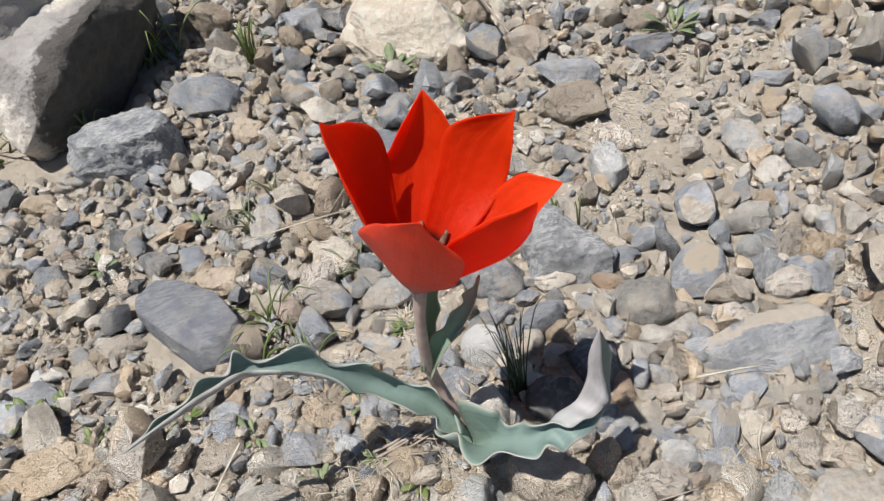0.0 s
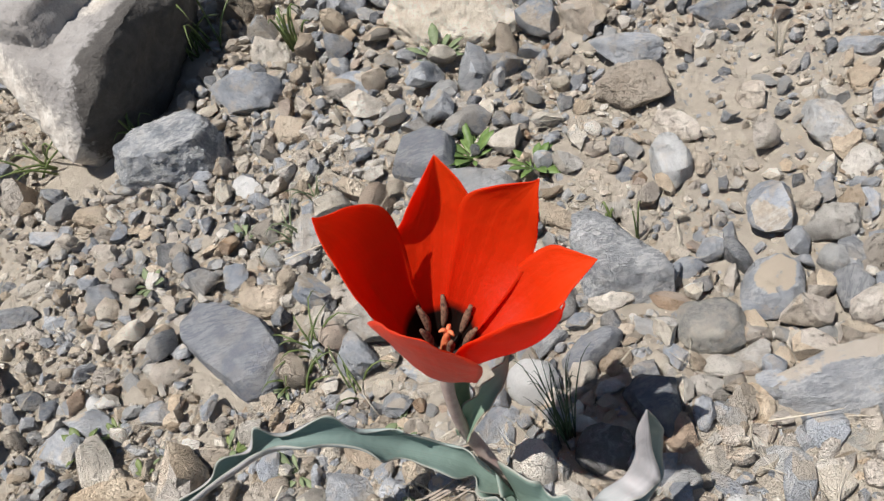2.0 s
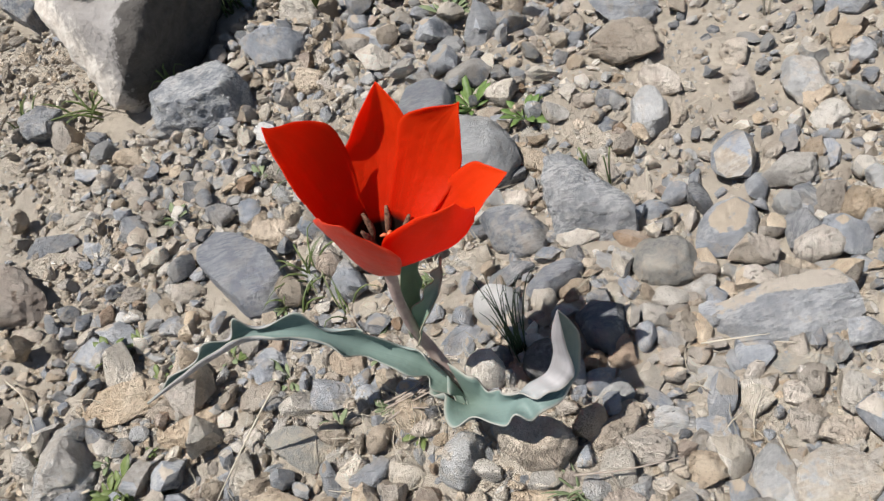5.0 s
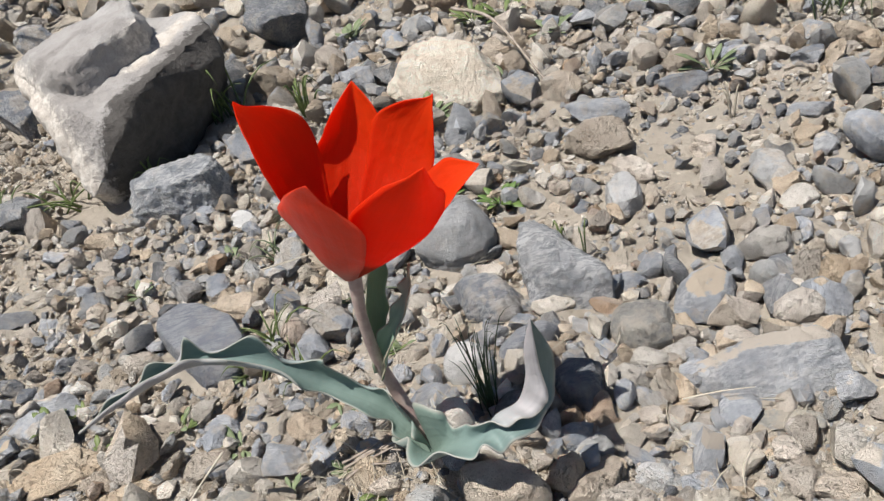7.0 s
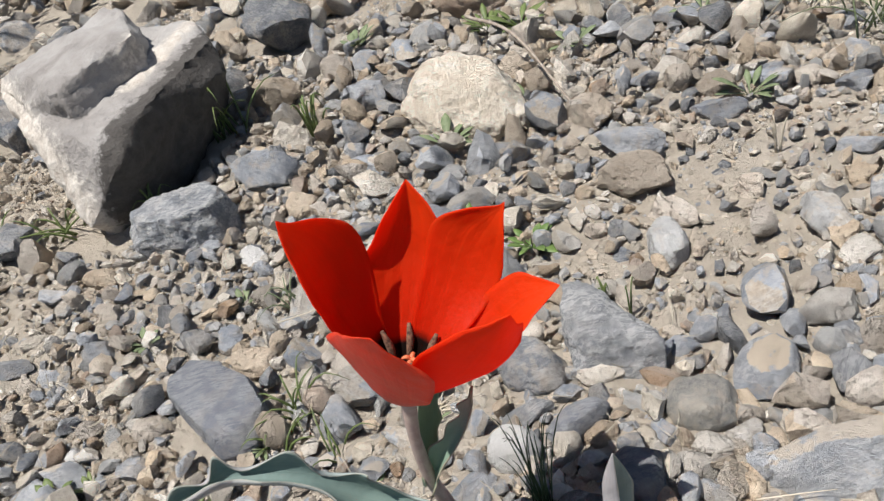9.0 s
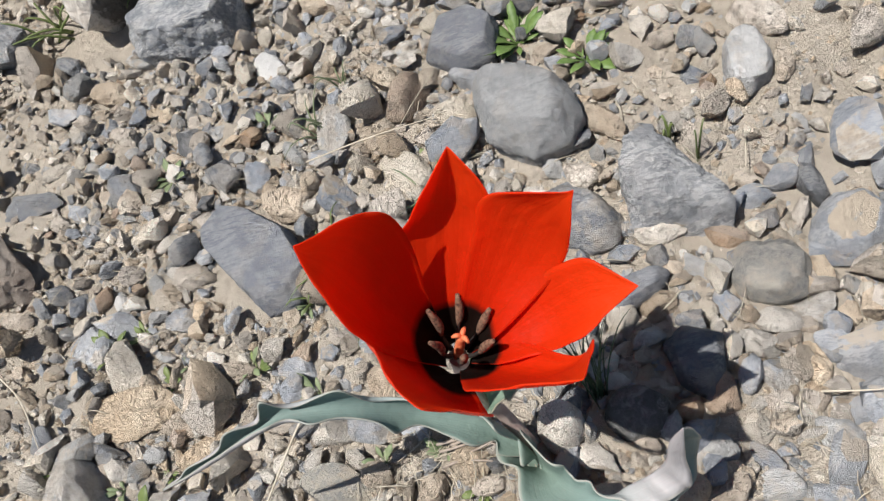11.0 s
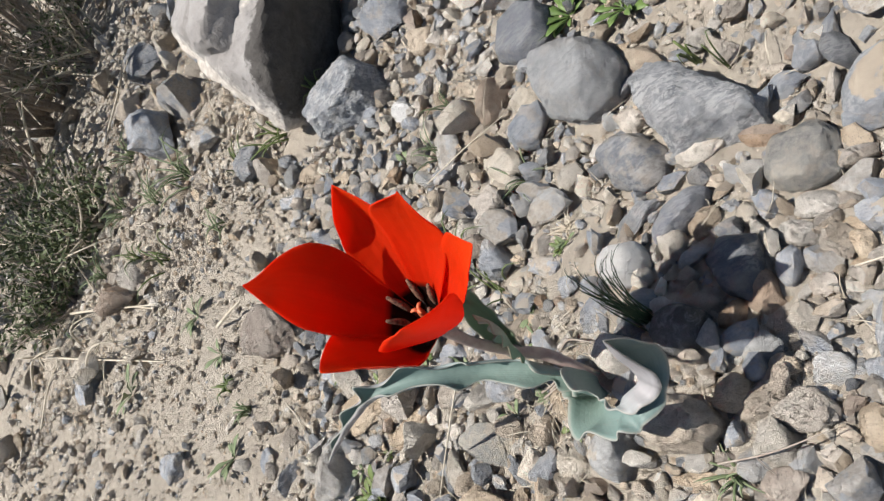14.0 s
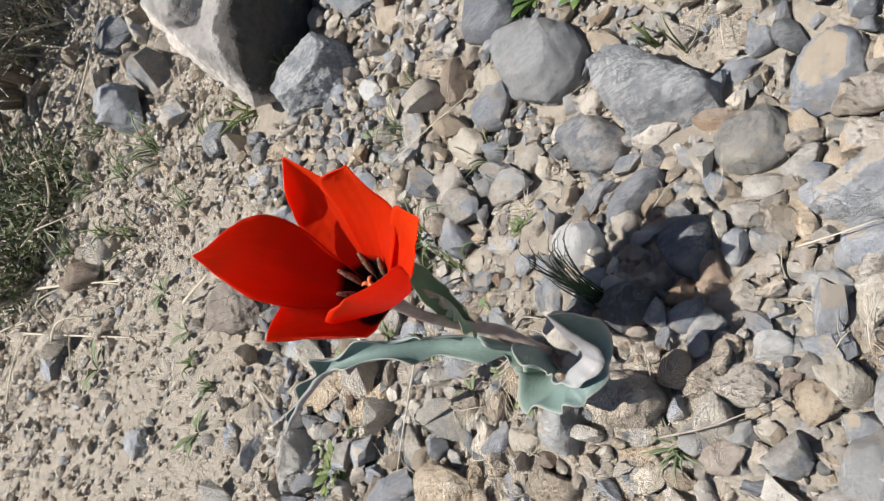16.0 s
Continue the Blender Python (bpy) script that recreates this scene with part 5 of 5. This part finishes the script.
twig([(9.6, 42.5, 2.5), (11.4, 34, 3.2), (12.9, 26.5, 1.0)], 0.15, M_TWIG, label="grey dead twig lying beside a pale stone", seed=5)
twig([(-32.9, 20.4, 0.6), (-30.2, 20.0, 1.2), (-27.8, 19.7, 1.4)], 0.15, M_STRAW, label="pale dead twig leaning on a brown stone", seed=6)
twig([(-70.3, 42.8, 1.0), (-58, 36, 2.2), (-44.5, 29.3, 0.5)], 0.18, M_STRAW, label="long bleached dead twig on sandy soil", forks=3, seed=7)
twig([(-76, 39.5, 1.2), (-60, 31, 1.8), (-43.0, 22.4, 0.4)], 0.15, M_STRAW, label="long bleached dead twig on sandy soil", forks=3, seed=8)
twig([(-115, 131, 2), (-92, 108, 3), (-68, 84.5, 1)], 0.35, M_STRAW, label="long bleached dead branch on the slope", seed=9)
twig([(-103, 115, 8), (-88, 90, 7), (-79, 66, 3)], 0.35, M_STRAW, label="curved bleached dead branch on the slope", forks=2, seed=10)
twig([(-80, 61, 2), (-73, 60, 5), (-66, 57, 4)], 0.3, M_STRAW, label="forked bleached dead twig by the bush", forks=3, seed=11)
twig([(-17, 1.1, 0.7), (-18.3, 0.9, 0.8), (-19.6, 0.4, 0.6)], 0.07, M_STRAW, seed=12)
twig([(-23.9, 9.6, 0.5), (-22.2, 7.8, 0.8), (-20.8, 5.1, 0.8)], 0.04, M_STRAW, seed=13)
for n in range(12):
    q = np.random.default_rng(160 + n)
    x, y, a = q.uniform(-82, -56), q.uniform(28, 66), q.uniform(-0.9, 0.5)
    d = np.array((math.cos(a), math.sin(a))) * q.uniform(6, 13)
    twig([(x, y, 1.5), (x + d[0] * 0.5 + q.normal(), y + d[1] * 0.5 + q.normal(), q.uniform(2.5, 6)), (x + d[0], y + d[1], q.uniform(1, 6))], q.uniform(0.1, 0.2), M_STRAW, label="bleached dead twig beside a low bush", forks=3, seed=160 + n)
for n in range(7):
    q = np.random.default_rng(60 + n)
    x, y = -1.9 + q.normal() * 0.9, 0.4 + q.normal() * 0.5
    twig([(x, y, 0.6), (x + 0.9, y - 0.1, 0.8), (x + 1.9, y - 0.25 + q.normal() * 0.3, 0.7)], 0.06, M_TWIG, "dry_stalk", "short dry brown stalk at the tulip's foot", seed=60 + n)


def bush(x, y, radius, height, label, seed):
    """A dry low bush: many forked stems and a loose crown of small leaves."""
    q = np.random.default_rng(seed)
    z = float(ground_z(x, y))
    ob = thing("dry_bush", x, y, z, label, "bush")
    leaves = bmesh.new()
    for n in range(26):
        a, tilt = q.uniform(0, 6.3), q.uniform(0.2, 1.0)
        d = np.array((math.cos(a) * radius * tilt, math.sin(a) * radius * tilt, height * q.uniform(0.6, 1.0)))
        root = np.array((x, y, z)) + np.array((q.normal(), q.normal(), 0)) * radius * 0.15
        path = [root, root + d * 0.5 + q.normal(size=3) * radius * 0.06, root + d]
        bm = bmesh.new()
        tube(bm, path, [0.35, 0.22, 0.08], 5, 8)
        for _ in range(4):
            c = root + d * q.uniform(0.4, 0.9)
            e = d * 0.3 + q.normal(size=3) * radius * 0.2
            tube(bm, [c, c + e * 0.5, c + e], [0.14, 0.1, 0.04], 4, 5)
            for _ in range(14 if height < 10 else 6):
                g = c + e * q.uniform(0.1, 1.1) + q.normal(size=3) * 0.9
                u, v = q.normal(size=3), q.normal(size=3)
                u, v = u / np.linalg.norm(u) * q.uniform(0.35, 0.8), v / np.linalg.norm(v) * 0.22
                leaves.faces.new([leaves.verts.new(g + k) for k in (-u, v, u, -v)])
        part("branch", bm, M_TWIG if n % 3 else M_STRAW, ob)
    part("foliage", leaves, M_BUSH, ob, "sparse small grey-green leaves")
    return ob


for n, (x, y, r, h) in enumerate(((-73, 46, 9, 6), (-65, 53, 8, 5), (-82, 62, 11, 8), (-102, 88, 16, 16), (-92, 110, 20, 24), (-118, 132, 28, 34), (-76, 98, 10, 11))):
    bush(x, y, r, h, "low dry bush with grey twigs and sparse leaves" if h < 12 else "dry twiggy bush shading the slope", n + 1)


def shrub(x, y, radius, low, high, seed):
    """A tall open shrub: bare leaning stems below, a leafy crown above."""
    q = np.random.default_rng(seed)
    ob = thing("shrub", x, y, 0, "tall dry shrub added to shade the stony slope", "shrub")
    leaves = bmesh.new()
    for n in range(34):
        a, k = q.uniform(0, 6.3), math.sqrt(q.uniform(0.02, 1.0)) * radius
        end = np.array((x + math.cos(a) * k, y + math.sin(a) * k, q.uniform(low, high)))
        root = np.array((x + math.cos(a) * k * 0.25, y + math.sin(a) * k * 0.25, 0))
        bm = bmesh.new()
        tube(bm, [root, root * 0.6 + end * 0.4 + (0, 0, 6), end], [0.8, 0.5, 0.2], 6, 9)
        part("branch", bm, M_TWIG, ob)
        for _ in range(190):
            g = end + q.normal(size=3) * (radius * 0.2, radius * 0.2, (high - low) * 0.16)
            g[2] = max(g[2], low * 0.9)
            u, v = q.normal(size=3), q.normal(size=3)
            u, v = u / np.linalg.norm(u) * q.uniform(1.0, 2.6), v / np.linalg.norm(v) * 0.8
            leaves.faces.new([leaves.verts.new(g + w) for w in (-u, v, u, -v)])
    part("foliage", leaves, M_BUSH, ob, "olive-green small leaves")


# Added to darken the far left slope; what casts shade there is unseen.
shrub(-100, 110, 52, 28, 60, 77)

# Dry grass fibres strewn between the stones.
q = np.random.default_rng(2024)
bm = bmesh.new()
for n in range(420):
    near_foot = n < 90
    x, y = (q.normal(-2.2, 1.6), q.normal(0.2, 1.2)) if near_foot else (q.uniform(-24, 16), q.uniform(-9, 24))
    a, l = q.uniform(0, 6.3), q.uniform(0.5, 1.9)
    c = np.array((x, y, float(ground_z(x, y)) + q.uniform(0.25, 0.75)))
    d = np.array((math.cos(a), math.sin(a), q.normal() * 0.25)) * l / 2
    tube(bm, [c - d, c + q.normal(size=3) * 0.12, c + d], [0.014, 0.02, 0.008], 3, 5)
litter = part("dry_litter", bm, M_STRAW, None)
tagged(litter, "bleached dry grass fibres strewn among gravel", "litter", kind="stuff")
for n in range(16):
    x, y = q.uniform(-17, 1), q.uniform(1.5, 17)
    herb(x, y, q.uniform(0.5, 0.95), int(q.integers(5, 10)), M_HERB if n % 2 else M_FRESH, "tiny green herb sprouting between stones", 200 + n)

# Pebbles nearest the plant, one by one.
shared = {}
for x, y, r in single:
    q, size, e = pose_of(x, y, r)
    kind = KINDS[int(np.searchsorted(SHARE, q.random()))]
    k = (kind, int(q.integers(14)))
    if k not in shared:
        shared[k] = mesh_of("pebble", SHAPES[2][k[1]] * CM, ICO[2][1], STONES[kind], 34)
    ob = new("pebble", shared[k])
    ob.matrix_world = Matrix.LocRotScale((x * CM, y * CM, (float(ground_z(x, y)) + q.uniform(0.3, 0.95) * size[2]) * CM), e, Vector(size))
    tagged(ob, f"small {LOOKS[kind]} pebble", "pebble", "pebbles round the tulip")
